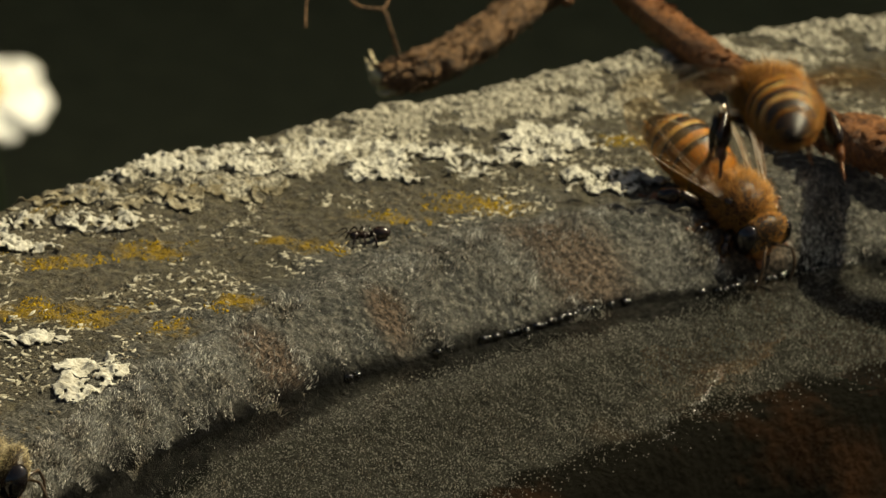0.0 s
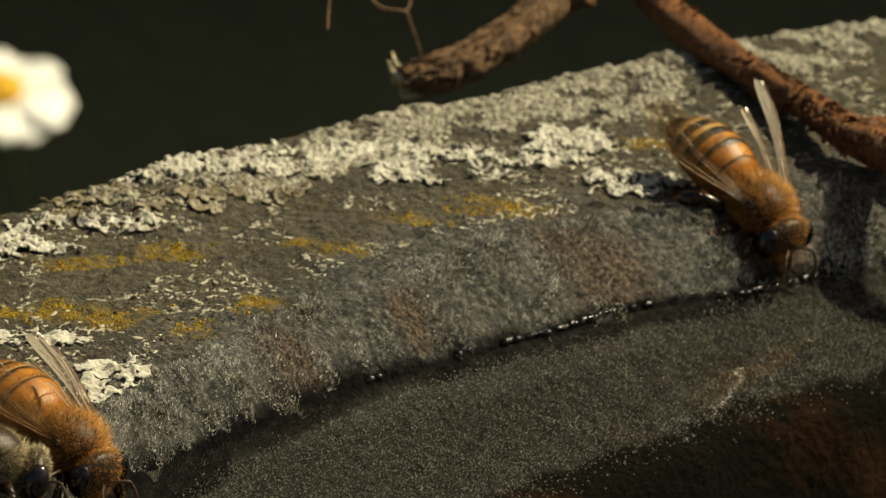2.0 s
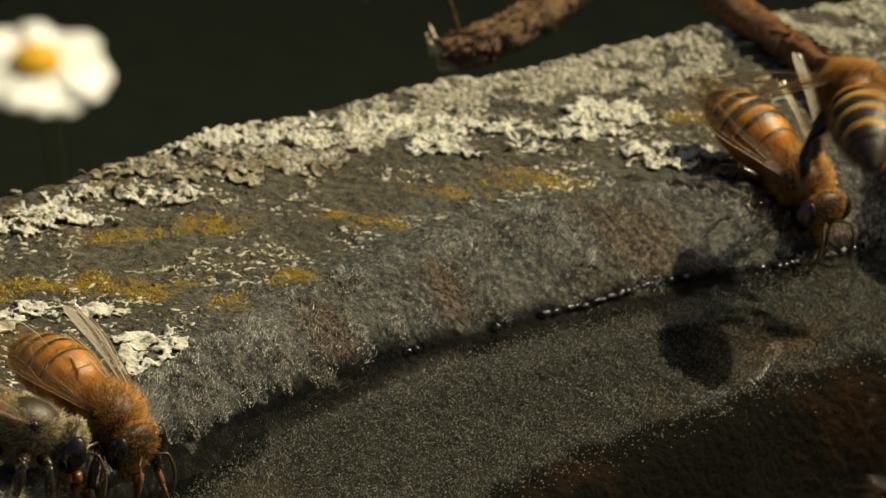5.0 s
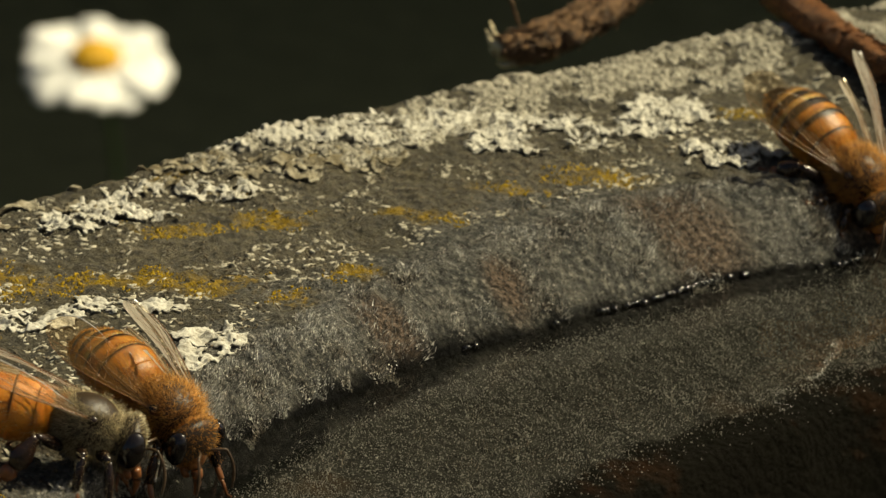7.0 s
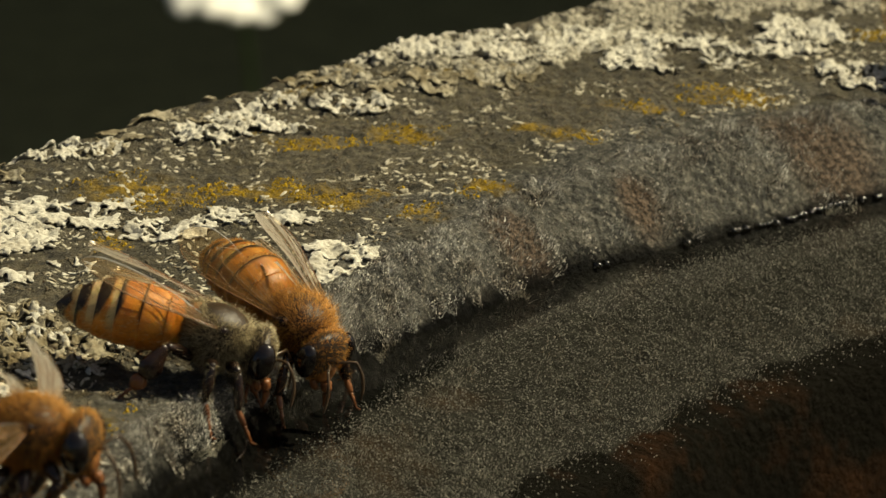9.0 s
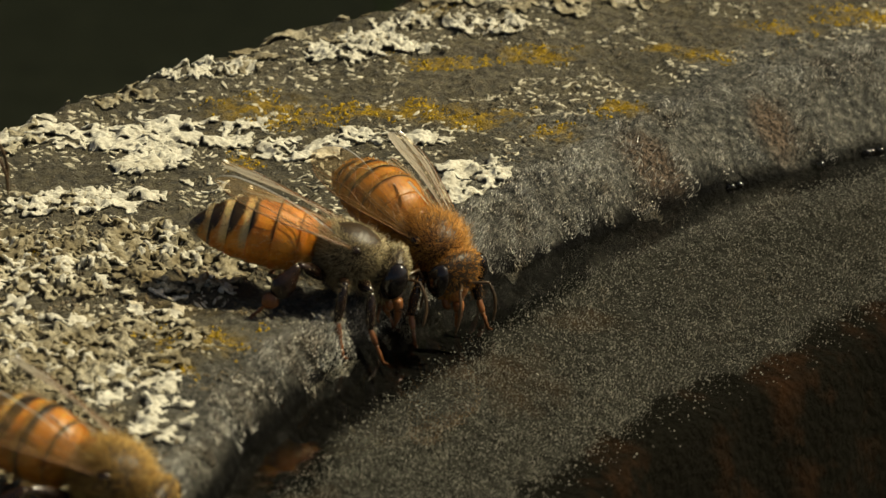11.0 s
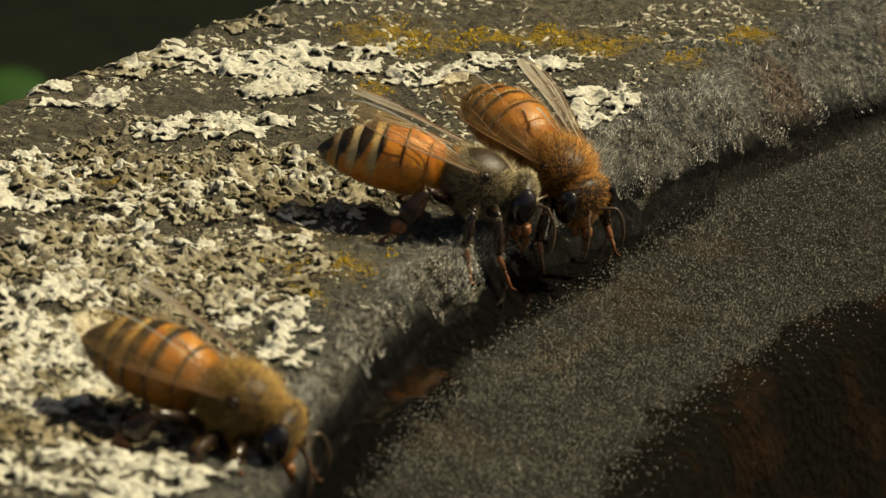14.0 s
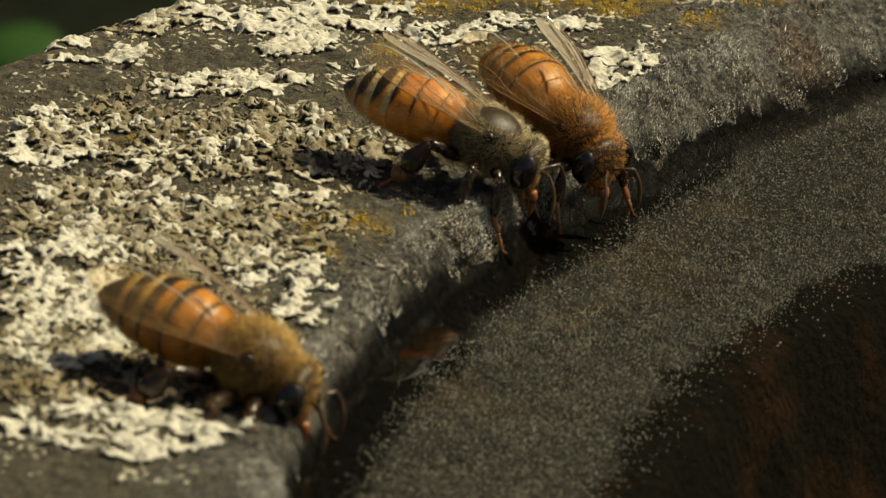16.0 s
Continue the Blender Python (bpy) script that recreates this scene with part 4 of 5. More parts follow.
def hair(base, way, length, seed, width=0.014, ruffle=0.35, lean=(-0.4, 0, 0)):
    """Tapering three-sided hairs from points along the given directions, each bent once."""
    rnd = np.random.RandomState(seed)
    n = len(base)
    L = (np.asarray(length) * (0.6 + 0.7 * rnd.rand(n)))[:, None]
    d = way + ruffle * rnd.randn(n, 3) + np.asarray(lean)
    d /= np.linalg.norm(d, axis=1, keepdims=True)
    side = np.cross(d, rnd.randn(n, 3))
    side *= width / np.linalg.norm(side, axis=1, keepdims=True)
    other = np.cross(d, side)
    tip = base + L * (d + 0.25 * rnd.randn(n, 3))
    b = base - 0.05 * way
    verts = np.stack([b + side, b - 0.5 * side + 0.87 * other, b - 0.5 * side - 0.87 * other, tip], 1).reshape(-1, 3)
    k = (np.arange(n) * 4)[:, None, None]
    return verts, (np.array([(0, 1, 3), (1, 2, 3), (2, 0, 3)])[None] + k).reshape(-1, 3).tolist()


def ball_points(n, seed):
    d = np.random.RandomState(seed).randn(n, 3)
    return d / np.linalg.norm(d, axis=1, keepdims=True)


AB_U = (0, 0.04, 0.10, 0.20, 0.34, 0.50, 0.64, 0.78, 0.89, 0.96, 1.0)
AB_R = (0.5, 1.25, 1.72, 2.02, 2.16, 2.10, 1.90, 1.50, 0.98, 0.50, 0.12)
AB_CUT = (0.0, 0.15, 0.34, 0.52, 0.68, 0.83, 1.0)


def abdomen_point(u, th, bend, swell=1.0):
    r = np.interp(u, AB_U, AB_R) * swell
    z = 0.02 + 0.30 * np.sin(u * 2.4) - bend * u * u
    return np.stack([-1.55 - 7.7 * u + 0 * th, r * np.cos(th), z + 0.92 * r * np.sin(th)], -1)


def abdomen(ob, mat, marks, bend, furm, seed, downy):
    """Six overlapping plates; marks give each plate its black rear band, pale front band and how far the black reaches down."""
    seg = 30
    th = np.arange(seg) * 2 * math.pi / seg
    rnd = np.random.RandomState(seed + 40)
    for i, (black, pale, down) in enumerate(marks):
        f = np.concatenate([np.linspace(-0.12, 1.06, 12), [1.06]])
        u = np.clip(AB_CUT[i] + (AB_CUT[i + 1] - AB_CUT[i]) * f, 0, 1)
        swell = np.where(np.arange(13) == 12, 0.93, 0.975 + 0.045 * np.clip(f, 0, 1))
        U, T = np.meshgrid(u, th, indexing="ij")
        F = np.repeat(f[:, None], seg, 1)
        p = abdomen_point(U, T, bend, swell[:, None]).reshape(-1, 3)
        k = np.arange(13 * seg).reshape(13, seg)
        a, b = k[:-1], k[1:]
        quads = np.stack([a, b, np.roll(b, -1, 1), np.roll(a, -1, 1)], -1).reshape(-1, 4).tolist()
        quads += [tuple(k[0]), tuple(k[-1][::-1])]
        plate = part("abdomen_plate", (p, quads), mat, ob)
        back = np.sin(T)
        wave = 0.10 * fractal(T * 4 + i * 7 + seed, F * 3, 1.2, 3)
        reach = black * (down + (1 - down) * step(-0.15, 0.65, back))
        dark = step(-0.05, 0.05, F - (1 - reach) + wave) * (reach > 0.02)
        fair = step(0.06, -0.06, F - pale - wave) * step(-0.7, 0.1, back) * (pale > 0.01)
        for name, values in (("dark", dark), ("fair", fair * (1 - dark)), ("rust", step(0.35, 0.95, F) * step(-0.5, 0.6, back))):
            at = plate.data.attributes.new(name, "FLOAT", "POINT")
            at.data.foreach_set("value", np.ascontiguousarray(values.reshape(-1), dtype=np.float32))
        # pale hair along the front of the rear plates
        if pale > 0.01 or i == 0:
            n = int((900 if pale > 0.01 else 700) * downy)
            uu = AB_CUT[i] + (AB_CUT[i + 1] - AB_CUT[i]) * rnd.rand(n) * (pale + 0.1 if i else 1.0)
            tt = radians(-20) + radians(220) * rnd.rand(n)
            q = abdomen_point(uu, tt, bend, 0.99)
            out = np.stack([0 * uu, np.cos(tt), np.sin(tt)], -1)
            part("hair_band", hair(q, out, np.full(n, 0.17 if i else 0.45), seed + 50 + i, 0.012, 0.3, (-1.3, 0, 0)), furm, plate, "pale felted hair band")
    # loose down on the sides and the belly
    n = int(2000 * downy)
    uu, tt = 0.05 + 0.9 * rnd.rand(n), radians(155) + radians(230) * rnd.rand(n)
    q = abdomen_point(uu, tt, bend, 1.0)
    out = np.stack([0 * uu, np.cos(tt), np.sin(tt)], -1)
    part("abdomen_down", hair(q, out, np.full(n, 0.30), seed + 70, 0.013, 0.3, (-1.5, 0, 0)), furm, ob)


FORE = ((0, 0.10, 0.28, 0.50, 0.70, 0.85, 0.95, 1.0), (0.03, 0.045, 0.06, 0.07, 0.06, 0.02, -0.05, -0.13), (-0.02, -0.06, -0.13, -0.21, -0.27, -0.285, -0.24, -0.15))
HIND = ((0, 0.10, 0.28, 0.50, 0.70, 0.85, 0.95, 1.0), (0.03, 0.045, 0.05, 0.04, 0.01, -0.04, -0.08, -0.13), (-0.03, -0.10, -0.20, -0.27, -0.28, -0.25, -0.20, -0.15))
FORE_VEINS = [[(0, 0.1), (0.3, 0.05), (0.6, 0.02), (0.9, 0.02)], [(0, 0.3), (0.28, 0.2), (0.56, 0.14), (0.66, 0.02)], [(0.42, 0.18), (0.6, 0.3), (0.78, 0.22), (0.92, 0.06)],
              [(0, 0.5), (0.2, 0.5), (0.42, 0.5), (0.6, 0.52), (0.8, 0.6)], [(0, 0.75), (0.25, 0.8), (0.45, 0.86), (0.58, 0.98)], [(0.2, 0.5), (0.28, 0.8)], [(0.40, 0.2), (0.43, 0.5)],
              [(0.55, 0.27), (0.58, 0.52)], [(0.7, 0.27), (0.73, 0.57)], [(0.45, 0.5), (0.51, 0.84)], [(0.6, 0.52), (0.72, 0.92)]]
HIND_VEINS = [[(0, 0.1), (0.3, 0.05), (0.65, 0.02)], [(0, 0.35), (0.3, 0.35), (0.6, 0.3), (0.85, 0.3)], [(0.1, 0.5), (0.35, 0.65), (0.6, 0.9)], [(0.4, 0.34), (0.42, 0.68)]]


def wing_shape(root, length, outline, veins, opened, rise, twist, side):
    """A thin pleated film and, as a second shape, the veins that stiffen it."""
    root = np.asarray(root, float)
    along = np.array([-math.cos(opened) * math.cos(rise), side * math.sin(opened) * math.cos(rise), math.sin(rise)])
    chord = np.array([0, side * math.cos(twist), -math.sin(twist)])
    chord -= along * chord.dot(along)
    chord /= np.linalg.norm(chord)
    norm = np.cross(along, chord)
    norm *= np.sign(norm[2]) or 1.0

    def at(u, q, up=0.0):
        lead, trail = np.interp(u, outline[0], outline[1]), np.interp(u, outline[0], outline[2])
        v = (lead + (trail - lead) * q) * length
        pleat = 0.05 * math.sin(q * 15 + 2 * u) * min(1, 3 * u) + 0.22 * math.sin(u * 2.9) - 0.25 * q * q * u + 0.05 * math.sin(9 * u + 4 * q)
        return root + along * (u * length) + chord * v + norm * (pleat + up)

    m, w = 22, 9
    verts = [at(i / m, j / (w - 1), up) for up in (0, 0.02) for i in range(m + 1) for j in range(w)]
    half = (m + 1) * w
    faces = []
    for i in range(m):
        for j in range(w - 1):
            a = i * w + j
            faces += [(a, a + 1, a + w + 1, a + w), (half + a, half + a + w, half + a + w + 1, half + a + 1)]
    edge = [(i * w, (i + 1) * w) for i in range(m)] + [((i + 1) * w + w - 1, i * w + w - 1) for i in range(m)] + [(m * w + j, m * w + j + 1) for j in range(w - 1)]
    faces += [(a, b, half + b, half + a) for a, b in edge]
    lines = []
    for k, line in enumerate(veins):
        pts = [at(u, q, 0.012) for u, q in smooth_line([(*p, 0) for p in line], 4 * len(line))[:, :2]]
        r0 = 0.045 if k == 0 else (0.028 if k < 4 else 0.018)
        lines.append(rings(pts, np.linspace(r0, r0 * 0.5, len(pts)), 5))
    return (np.array(verts), faces), join(*lines)


def limb(points, radii, n, seg=9, squash=1.0):
    line = smooth_line(points, n)
    return rings(line, np.interp(np.linspace(0, 1, n), np.linspace(0, 1, len(radii)), radii), seg, squash)


def leg(ob, hip, knee, ankle, foot, hind, furm, seed):
    hip, knee, ankle, foot = (np.array(p, float) for p in (hip, knee, ankle, foot))
    mid = (hip + knee) / 2 + (0, 0, 0.08)
    thigh = part("leg", limb([hip, mid, knee], (0.22, 0.36, 0.40, 0.38, 0.32, 0.2), 12), "chitin", ob)
    shin = (0.15, 0.24, 0.32, 0.40, 0.46, 0.42, 0.24) if hind else (0.18, 0.26, 0.30, 0.30, 0.27, 0.2)
    part("shin", limb([knee, (knee + ankle) / 2 + (0, 0, 0.05), ankle], shin, 13, 9, 1.6 if hind else 1.1), "chitin", thigh, "flattened glossy shin" if hind else "")
    a, b = ankle + (foot - ankle) * 0.48, ankle + (foot - ankle) * 0.5
    toe = foot + (0.3, 0.1 * np.sign(foot[1]), 0.02)
    heel = limb([ankle, (ankle + a) / 2, a], (0.2, 0.34, 0.36, 0.3, 0.16) if hind else (0.14, 0.2, 0.2, 0.14), 8, 8, 1.5 if hind else 1.0)
    small = limb([b, (b + foot) / 2, foot, toe], (0.13, 0.09, 0.14, 0.08, 0.13, 0.08, 0.12, 0.08, 0.04), 18, 7)
    part("foot", join(heel, small), "tan", thigh, "reddish brown clawed foot")
    rnd = np.random.RandomState(seed)
    n = 260
    t = rnd.rand(n, 1)
    base = np.where(rnd.rand(n, 1) < 0.45, hip + (knee - hip) * t, knee + (ankle - knee) * t)
    out = ball_points(n, seed + 1)
    part("leg_hair", hair(base + 0.26 * out, out, np.full(n, 0.36), seed, 0.011, 0.2, (-0.2, 0, -0.5)), furm, thigh)


WINGS = {}
REST_WINGS = {"folded": (0.16, 0.20, 0.30), "spread": (0.30, 0.06, 0.55), "raised": (0.50, 0.16, 0.75), "flight": (1.35, 0.25, 0.1)}


def bee(mat, marks, furm, label, wings="folded", flying=False, seed=1, stand=None, downy=1.0, bald=0.5, size=1.0, splay=1.0, turn=0.0):
    """stand: the pose in which its feet touch the stone."""
    ob = empty("honey_bee")
    ob.scale = (size, size, size)
    abdomen(ob, mat, marks, 1.3 if flying else 0.65, furm, seed, downy)
    thorax = part("thorax", ball((0.15, 0, 0.1), (2.05, 1.85, 1.78), 24, 16), "thorax", ob, "dark domed thorax")
    part("scutellum", ball((-1.25, 0, 1.12), (0.55, 1.0, 0.52), 14, 9), "shield", ob, "reddish brown shield behind the thorax")
    d = ball_points(8500, seed)
    off = np.degrees(np.arccos(np.clip(d @ np.array([0.26, 0, 0.966]), -1, 1)))
    length = 0.58 * np.minimum(1, (0.07 if bald > 0.5 else 0.62) + step(18 + 30 * bald, 34 + 30 * bald, off))
    keep = np.random.RandomState(seed + 5).rand(len(d)) < (0.2 if bald > 0.5 else 1.0) + step(14 + 30 * bald, 26 + 30 * bald, off)
    part("thorax_fur", hair((d * (2.0, 1.8, 1.73) + (0.15, 0, 0.1))[keep], d[keep], length[keep], seed, 0.019, 0.3, (-0.35, 0, 0.1)), furm, thorax, "dense soft fur")
    tilt, centre = (12 if flying else 10), (2.72, 0, -0.55)

    def face(p, c=centre, more=0.0):
        q = spun(p, tilt + more, (0, 0, 0))
        ca, sa = math.cos(radians(turn)), math.sin(radians(turn))
        return np.stack([q[:, 0] * ca - q[:, 1] * sa, q[:, 0] * sa + q[:, 1] * ca, q[:, 2]], -1) + np.asarray(c, float)

    v, f = ball((0, 0, 0), (0.92, 1.88, 1.72), 22, 14)
    v[:, 1] *= 1 - 0.38 * np.clip(-v[:, 2] / 1.72, 0, 1)
    head = part("head", (face(v), f), "thorax", ob, "triangular dark head")
    d = ball_points(2400, seed + 3)
    d = d[(np.abs(d[:, 1]) < 0.70) | (d[:, 0] < -0.50)]
    base = d * (0.92, 1.88, 1.72)
    base[:, 1] *= 1 - 0.38 * np.clip(-base[:, 2] / 1.72, 0, 1)
    part("face_hair", hair(face(base), face(d, (0, 0, 0)), np.where(d[:, 0] < 0, 0.26, 0.22), seed + 3, 0.022, 0.35, (0, 0, -0.1)), furm, head, "short pale facial hair")
    v, f = ball((0.66, 0, -0.78), (0.38, 0.72, 0.72), 14, 9)
    part("clypeus", (face(v), f), "shield", head)
    for side in (1, -1):
        v, f = ball((0.10, 0, 0.1), (0.74, 0.58, 1.18), 20, 14)
        v[:, 1] += side * (1.54 - 0.10 * v[:, 2] ** 2) + side * 0.06 * v[:, 2]
        part("eye", (face(v), f), "eye", head, "glossy black compound eye")
        jaw = limb([(0.35, side * 0.62, -1.35), (0.6, side * 0.5, -1.75), (0.62, side * 0.12, -2.05)], (0.2, 0.24, 0.2, 0.1), 8, 8)
        part("jaw", (face(jaw[0]), jaw[1]), "tan", head)
        scape = limb([(0.86, side * 0.28, 0.05), (1.3, side * 0.7, 0.32), (1.62, side * 1.15, 0.42)], (0.1, 0.085, 0.085, 0.1), 8, 7)
        whip = limb([(1.62, side * 1.15, 0.42), (2.15, side * 1.35, -0.15), (2.5, side * 1.45, -0.95), (2.66, side * 1.5, -1.85)], (0.075, 0.1, 0.1, 0.1, 0.1, 0.09, 0.06), 22, 7)
        s = join(scape, whip)
        part("antenna", (face(s[0]), s[1]), "antenna", head, "elbowed dark antenna")
    tongue = limb([(0.3, 0, -1.6), (0.35, 0, -2.4), (0.1, 0, -3.2)], (0.34, 0.32, 0.24, 0.16, 0.08), 10, 8)
    part("tongue", (face(tongue[0], centre, -24), tongue[1]), "tan", head, "reddish brown tongue")
    low = -3.1
    if flying:
        legs = (((1.2, 1.1, -1.2), (1.9, 1.7, -2.0), (1.2, 1.8, -3.2), (0.5, 1.7, -4.0)), ((0.2, 1.2, -1.4), (0.2, 2.4, -2.4), (-0.9, 2.3, -3.9), (-1.7, 2.1, -5.0)), ((-0.8, 1.1, -1.4), (-1.4, 2.8, -2.2), (-2.6, 3.4, -4.4), (-3.8, 3.2, -6.8)))
    else:
        legs = (((1.2, 1.0, -1.2), (2.0, 2.1, -1.2), (2.4, 2.5, -2.4), (3.2, 2.7, low)), ((0.2, 1.3, -1.35), (0.5, 3.0, -0.9), (0.5, 3.3, -2.2), (1.0, 3.9, low)), ((-0.9, 1.2, -1.3), (-2.3, 2.9, -0.35), (-3.2, 3.3, -2.0), (-4.5, 3.5, low)))
    for i, pts in enumerate(legs):
        for side in (1, -1):
            h, k, a, f = (np.array(p, float) * (1, side * (splay if q else 1), 1) for q, p in enumerate(pts))
            if stand is not None:
                place = stand @ (Vector(f) * size * MM)
                place.z = max(float(ground(place.x / MM, place.y / MM)), -0.4) * MM
                f = np.array(stand.inverted() @ place) / MM / size
                a = a + (0, 0, 0.45 * (f[2] - low))
            leg(ob, h, k, a, f, i == 2, furm, seed * 20 + i * 2 + (side > 0))
    for side in (1, -1):
        part("wing_base", ball((0.55, side * 1.62, 0.85), (0.42, 0.3, 0.32), 12, 8), "chitin", ob, "dark knob at the wing's root")
    WINGS[ob] = []
    opened, rise, twist = REST_WINGS[wings]
    for side in (1, -1):
        for kind, root, ln, outline, veins, da in (("forewing", (0.45, side * 1.5, 0.95), 8.9, FORE, FORE_VEINS, 0.0), ("hindwing", (-0.4, side * 1.35, 0.85), 6.2, HIND, HIND_VEINS, -0.16)):
            film, lines = wing_shape(root, ln, outline, veins, opened + da, rise, twist, side)
            wing = part(kind, film, "wing", ob, "clear amber-tinted veined wing")
            WINGS[ob].append((wing, root, side))
            tagged(part("vein", lines, "vein", wing), kind="stuff")
    return tagged(ob, label, "bee", "honey bees")


def between(tail, head, roll=0):
    """The pose of a bee whose abdomen ends at tail and whose face is at head, in millimetres."""
    t, h = Vector(tail) * MM, Vector(head) * MM
    fwd = (h - t).normalized()
    left = Vector((0, 0, 1)).cross(fwd).normalized()
    m = Matrix((fwd, left, fwd.cross(left))).transposed().to_4x4()
    return Matrix.Translation(h - fwd * 4.4 * MM) @ m @ pose(0, 0, 0, roll, 0, 0)


def at(x, y, z, yaw, pitch=0, roll=0):
    """A pose in millimetres and degrees; pitch lifts the head."""
    return pose(x * MM, y * MM, z * MM, roll, -pitch, yaw)


REST_FAR = between((13.1, 349.8, 8.9), (21.2, 340.2, 2.6))
REST_PALE = between((-34.1, 291.6, 6.6), (-21.7, 291.0, 4.0))
RISEN_PALE = between((-33.4, 293.2, 7.0), (-22.2, 289.6, 3.9))
REST_GOLD = between((-26.9, 300.6, 6.9), (-18.9, 291.6, 3.2))
REST_NEAR = between((-43.0, 260.6, 6.6), (-30.7, 254.8, 3.3))

# six plates from waist to tail: black rear band, pale front band, how far the black reaches down the flanks
ORANGE = ((0.0, 0.0, 0), (0.05, 0.0, 0), (0.16, 0.0, 0.0), (0.50, 0.40, 0.0), (0.52, 0.48, 0.2), (0.7, 0.2, 0.7))
BANDED = ((0.10, 0.0, 0.3), (0.26, 0.0, 0.3), (0.42, 0.15, 0.3), (0.52, 0.42, 0.4), (0.56, 0.44, 0.6), (1.0, 0.0, 1.0))
AMBERED = ((0.0, 0.0, 0), (0.08, 0.0, 0), (0.18, 0.20, 0), (0.32, 0.35, 0.2), (0.48, 0.40, 0.4), (0.8, 0.1, 0.9))
STRIPED = ((0.2, 0.0, 0.3), (0.40, 0.25, 0.5), (0.48, 0.35, 0.6), (0.52, 0.36, 0.7), (0.55, 0.35, 0.8), (1.0, 0.0, 1.0))

far_bee = bee("ab_amber", BANDED, "fur_gold", "amber and black banded honey bee drinking at the waterline", "raised", seed=1, stand=REST_FAR, bald=0.3)
pale_bee = bee("ab_orange", ORANGE, "fur_grey", "orange honey bee with grey thorax drinking beside another bee", "folded", seed=2, stand=REST_PALE, downy=0.7, bald=0.62, size=0.95, turn=10)
gold_bee = bee("ab_amber", AMBERED, "fur_gold", "orange golden-furred honey bee that lands and drinks", "spread", seed=3, stand=REST_GOLD, downy=1.3, bald=0.35, size=0.94, turn=6)
near_bee = bee("ab_amber", BANDED, "fur_straw", "banded golden-furred honey bee drinking at the basin's edge", "spread", seed=4, stand=REST_NEAR, bald=0.3, splay=1.3, turn=14)
hover_bee = bee("ab_striped", STRIPED, "fur_gold", "black and yellow striped honey bee hovering over the rim", "flight", True, seed=5, bald=0.2)
left_bee = bee("ab_amber", BANDED, "fur_gold", "golden-brown honey bee hovering low over the lichened stone", "flight", True, seed=6, bald=0.3)
pass_bee = bee("ab_striped", STRIPED, "fur_straw", "black and yellow striped honey bee passing over the water", "flight", True, seed=7, bald=0.2)


def ant():
    ob = empty("ant")
    part("body", join(ball((0.75, 0, 0.5), (0.35, 0.28, 0.28), 10, 7), ball((0.1, 0, 0.5), (0.5, 0.2, 0.22), 10, 7), ball((-0.9, 0, 0.6), (0.62, 0.42, 0.42), 12, 8)), "chitin", ob)
    for x in (0.35, 0.1, -0.15):
        for side in (1, -1):
            part("leg", rings(smooth_line([(x, side * 0.1, 0.45), (x * 2, side * 0.6, 0.9), (x * 3.2, side * 1.2, 0.0)], 7), [0.06] * 7, 5), "chitin", ob)
    for side in (1, -1):
        part("antenna", rings(smooth_line([(1.0, side * 0.1, 0.6), (1.3, side * 0.4, 0.9), (1.8, side * 0.5, 0.6)], 6), [0.04] * 6, 5), "chitin", ob)
    return tagged(ob, "small black ant running over the stone", "ant")


black_ant = ant()


def on_stone(x, y, yaw):
    return at(x, y, float(ground(x, y)), yaw)


def flap(insect, spans, extra=0.0):
    """Beats the wings during the given spans of time; extra turns folded wings out in flight."""
    for wing, root, side in WINGS[insect]:
        home = Vector(root) * MM
        rows = [(0.0, Matrix())] if spans[0][0] > 0 else []
        for a, b in spans:
            if a > 0:
                rows.append((a - 0.0334, Matrix()))
            for k in range(int(round(a * 30)), int(round(b * 30)) + 1):
                beat = 38 if k % 2 else -22
                rows.append((k / 30, Matrix.Translation(home) @ pose(0, 0, 0, side * beat, 0, -side * extra) @ Matrix.Translation(-home)))
            rows.append((b + 0.0334, Matrix()))
        rows.append((16.0, Matrix()))
        walk(wing, rows)


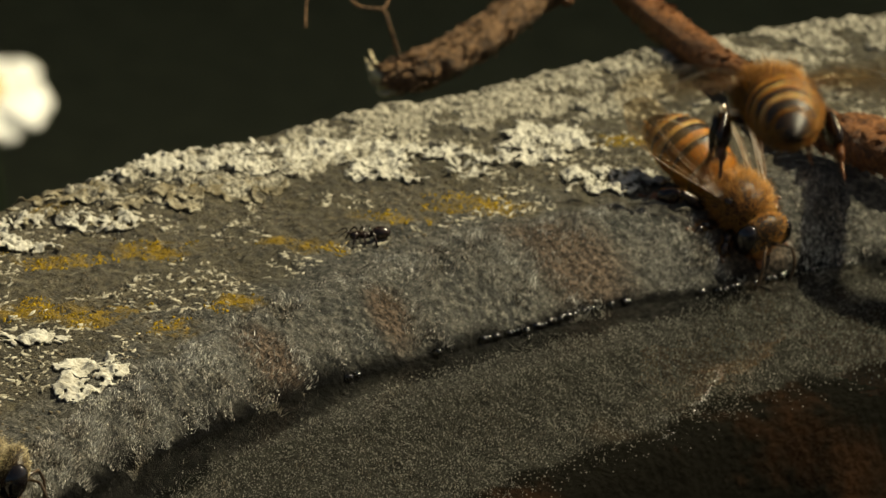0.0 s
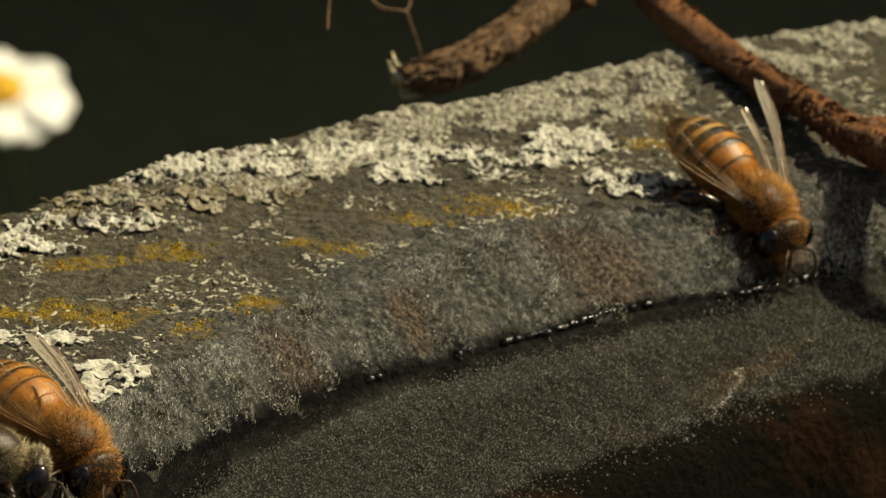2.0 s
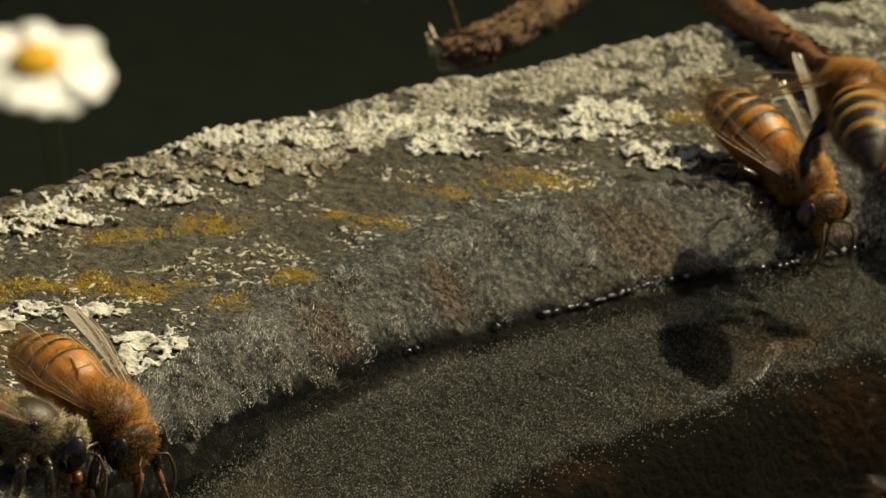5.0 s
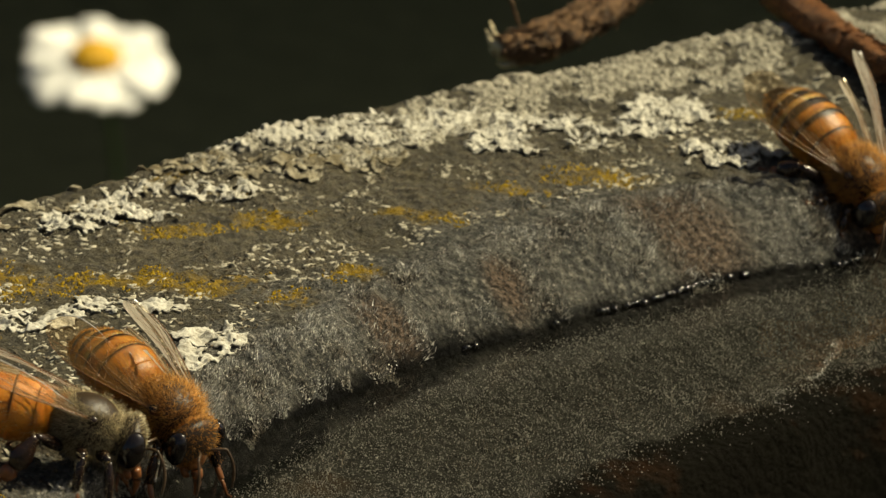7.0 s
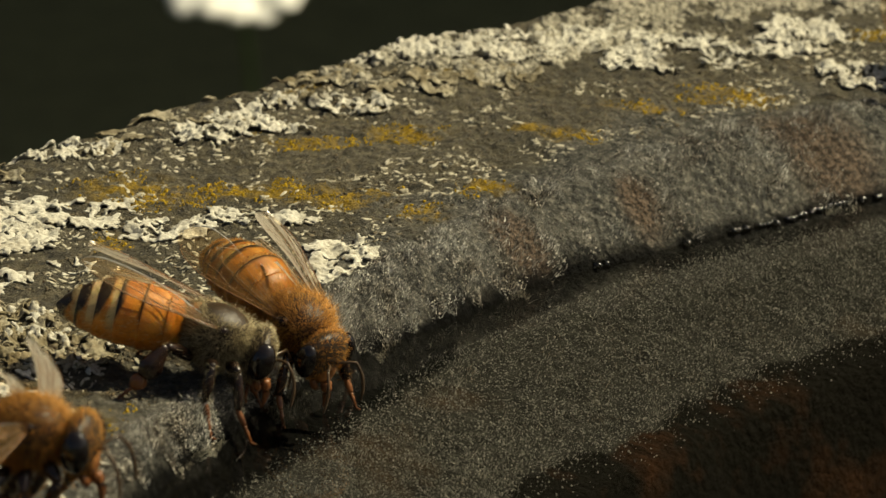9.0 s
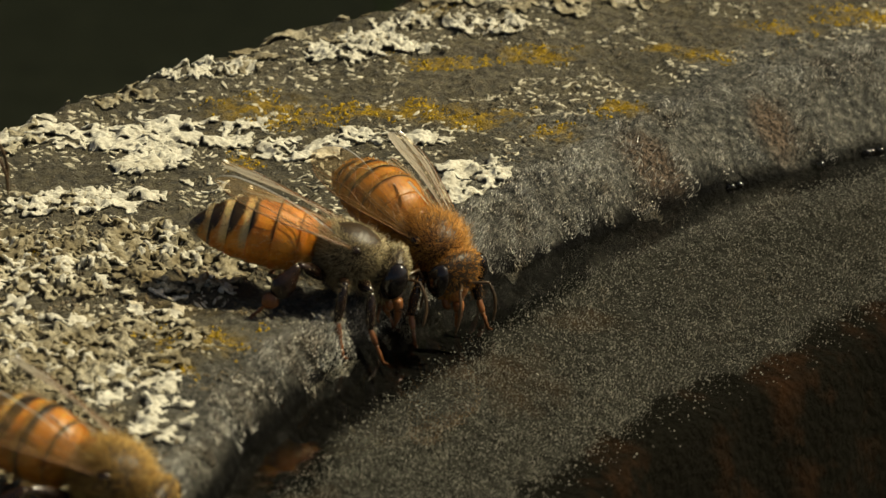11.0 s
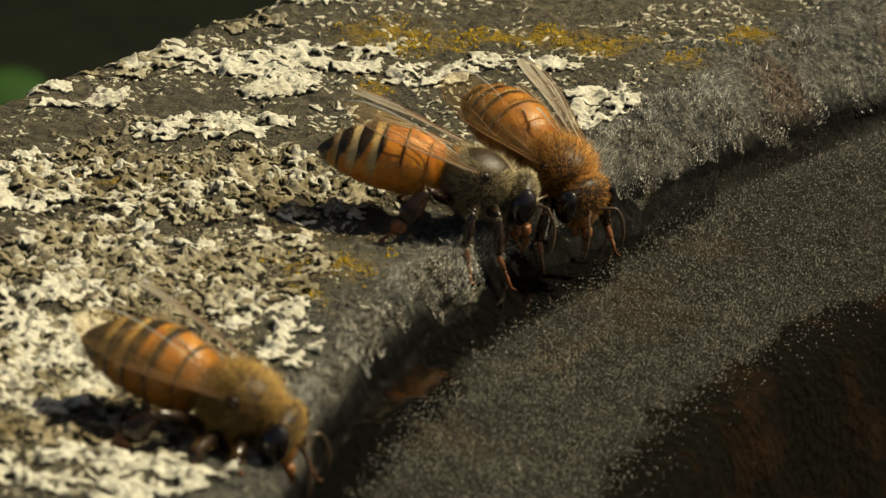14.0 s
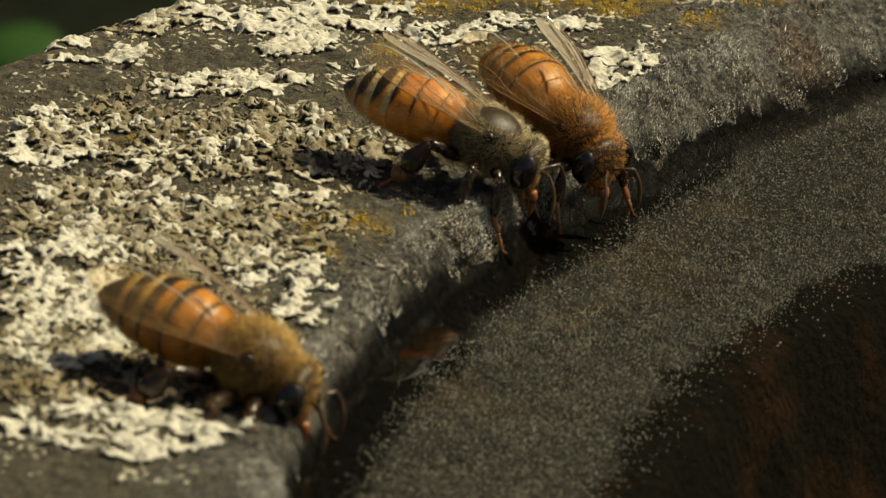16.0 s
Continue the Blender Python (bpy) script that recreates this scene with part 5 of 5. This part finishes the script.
def motions():
    flap(gold_bee, [(0.0, 1.33)], 50)
    flap(hover_bee, [(5.0, 6.6)])
    flap(left_bee, [(8.0, 10.2), (11.5, 13.4)])
    flap(pass_bee, [(12.6, 13.4)])
    walk(far_bee, [(0, REST_FAR), (16, REST_FAR)])
    walk(pale_bee, [(0, REST_PALE), (11.8, REST_PALE), (14.6, REST_PALE), (15.2, RISEN_PALE), (16, RISEN_PALE)])
    walk(near_bee, [(0, REST_NEAR), (16, REST_NEAR)])
    fly = [(0, 17.5, 290.0, 25.1, 95, -4), (0.1, 16.0, 312.7, 24.8, 130, 8), (0.2, 7.7, 331.2, 19.5, 165, 5), (0.3, 2.6, 327.0, 12.9, 182, 8), (0.4, -1.1, 328.3, 13.9, 182, 10),
           (0.5, -3.4, 333.2, 14.0, 182, 10), (0.6, -8.2, 333.0, 17.0, 182, 5), (0.7, -11.2, 318.8, 9.0, 182, 0), (0.8, -17.8, 305.0, 7.2, 182, 8), (0.9, -17.2, 305.7, 9.4, 182, 8),
           (1, -17.6, 307.9, 11.4, 182, 10), (1.1, -17.1, 297.2, 8.3, 182, 5), (1.2, -21.7, 295.8, 9.8, 190, 5), (1.3, -23.6, 291.5, 7.0, 210, 0),
           (1.333, -22.5, 293.5, 6.2, 250, 0), (1.367, -22.2, 294.6, 5.0, 285, -8)]
    walk(gold_bee, [(t, at(x, y, z, a, p)) for t, x, y, z, a, p in fly] + [(1.4, REST_GOLD), (1.5, REST_GOLD), (16, REST_GOLD)])
    hover = [(0, 500, 300, 300, 95, 1), (4.2, 400, 300, 250, 95, 1), (4.9, 28, 338, 16, 95, 6),
             (5.3, 17.0, 326.5, 9.0, 95, 11), (5.4, 17.0, 331.9, 11.5, 92, 11), (5.5, 13.0, 336.8, 11.2, 90, 11), (5.6, 6.9, 338.7, 11.5, 88, 10), (5.7, 9.7, 340.5, 12.4, 86, 9),
             (5.8, 12.7, 336.9, 11.3, 85, 7), (5.9, 13.9, 331.6, 9.7, 84, 6), (6, 12.1, 337.0, 11.6, 82, 5), (6.1, 12.4, 340.6, 13.0, 68, 5), (6.2, 16.4, 340.4, 12.6, 52, 3),
             (6.3, 18.1, 342.4, 14.6, 45, 1), (6.4, 22.1, 343.3, 18.9, 40, 1),
             (7, 400, 350, 200, 40, 1), (16, 500, 400, 300, 40, 1)]
    walk(hover_bee, [(t, at(x, y, z, a, p)) for t, x, y, z, a, p in hover])
    low = [(0, -85.0, 260, 50, 0, 0), (7, -75.0, 265, 25, 0, 0), (8.2, -32.6, 264.6, 7.9, -10, 5), (8.6, -32.9, 264.5, 7.7, -10, 5), (9, -33.0, 264.7, 8.1, -10, 5), (9.5, -33.5, 264.8, 8.6, -10, 5), (9.7, -34.0, 264.7, 8.5, -10, 5),
           (10.6, -44.0, 280, 16, 5, 5), (11.8, -51.1, 277.3, 8.3, 10, 5), (12.2, -50.3, 277.3, 8.1, 10, 5), (12.6, -49.7, 277.3, 7.5, 5, 5), (12.7, -48.9, 277.4, 7.9, 5, 5), (12.8, -48.7, 277.5, 8.0, 0, 10),
           (12.9, -49.0, 277.7, 9.0, 0, 10), (13, -50.1, 277.9, 10.0, 0, 18), (13.1, -54.5, 278.0, 14.0, 0, 20), (14, -95.0, 290, 50, 0, 0), (16, -105.0, 290, 60, 0, 0)]
    walk(left_bee, [(t, at(x, y, z, a, p)) for t, x, y, z, a, p in low])
    by = [(0, -300, 250, 400, 300, 0), (12.0, -250, 270, 300, 300, 0), (12.8, -18.0, 298.4, 17.8, 330, 0), (12.9, -17.2, 306.4, 12.0, 10, 10), (13, -2.3, 317.7, 6.4, 75, 20), (13.1, 4.8, 313.5, 5.0, 60, 10), (13.6, 250, 350, 120, 45, 0), (16, 500, 400, 300, 45, 0)]
    walk(pass_bee, [(t, at(x, y, z, a, p)) for t, x, y, z, a, p in by])
    run = [(0, -4.7, 333.8, 190), (0.1, -5.1, 333.5, 185), (0.2, -6.0, 333.2, 180), (0.3, -7.9, 332.6, 190), (0.4, -9.1, 331.4, 200), (0.5, -14.6, 329.6, 190),
           (0.7, -21, 317.6, 235), (1.2, -30, 308, 235), (2.0, -48, 295, 220), (4, -60, 288, 200), (16, -62, 288, 200)]
    walk(black_ant, [(t, on_stone(x, y, a)) for t, x, y, a in run])


motions()
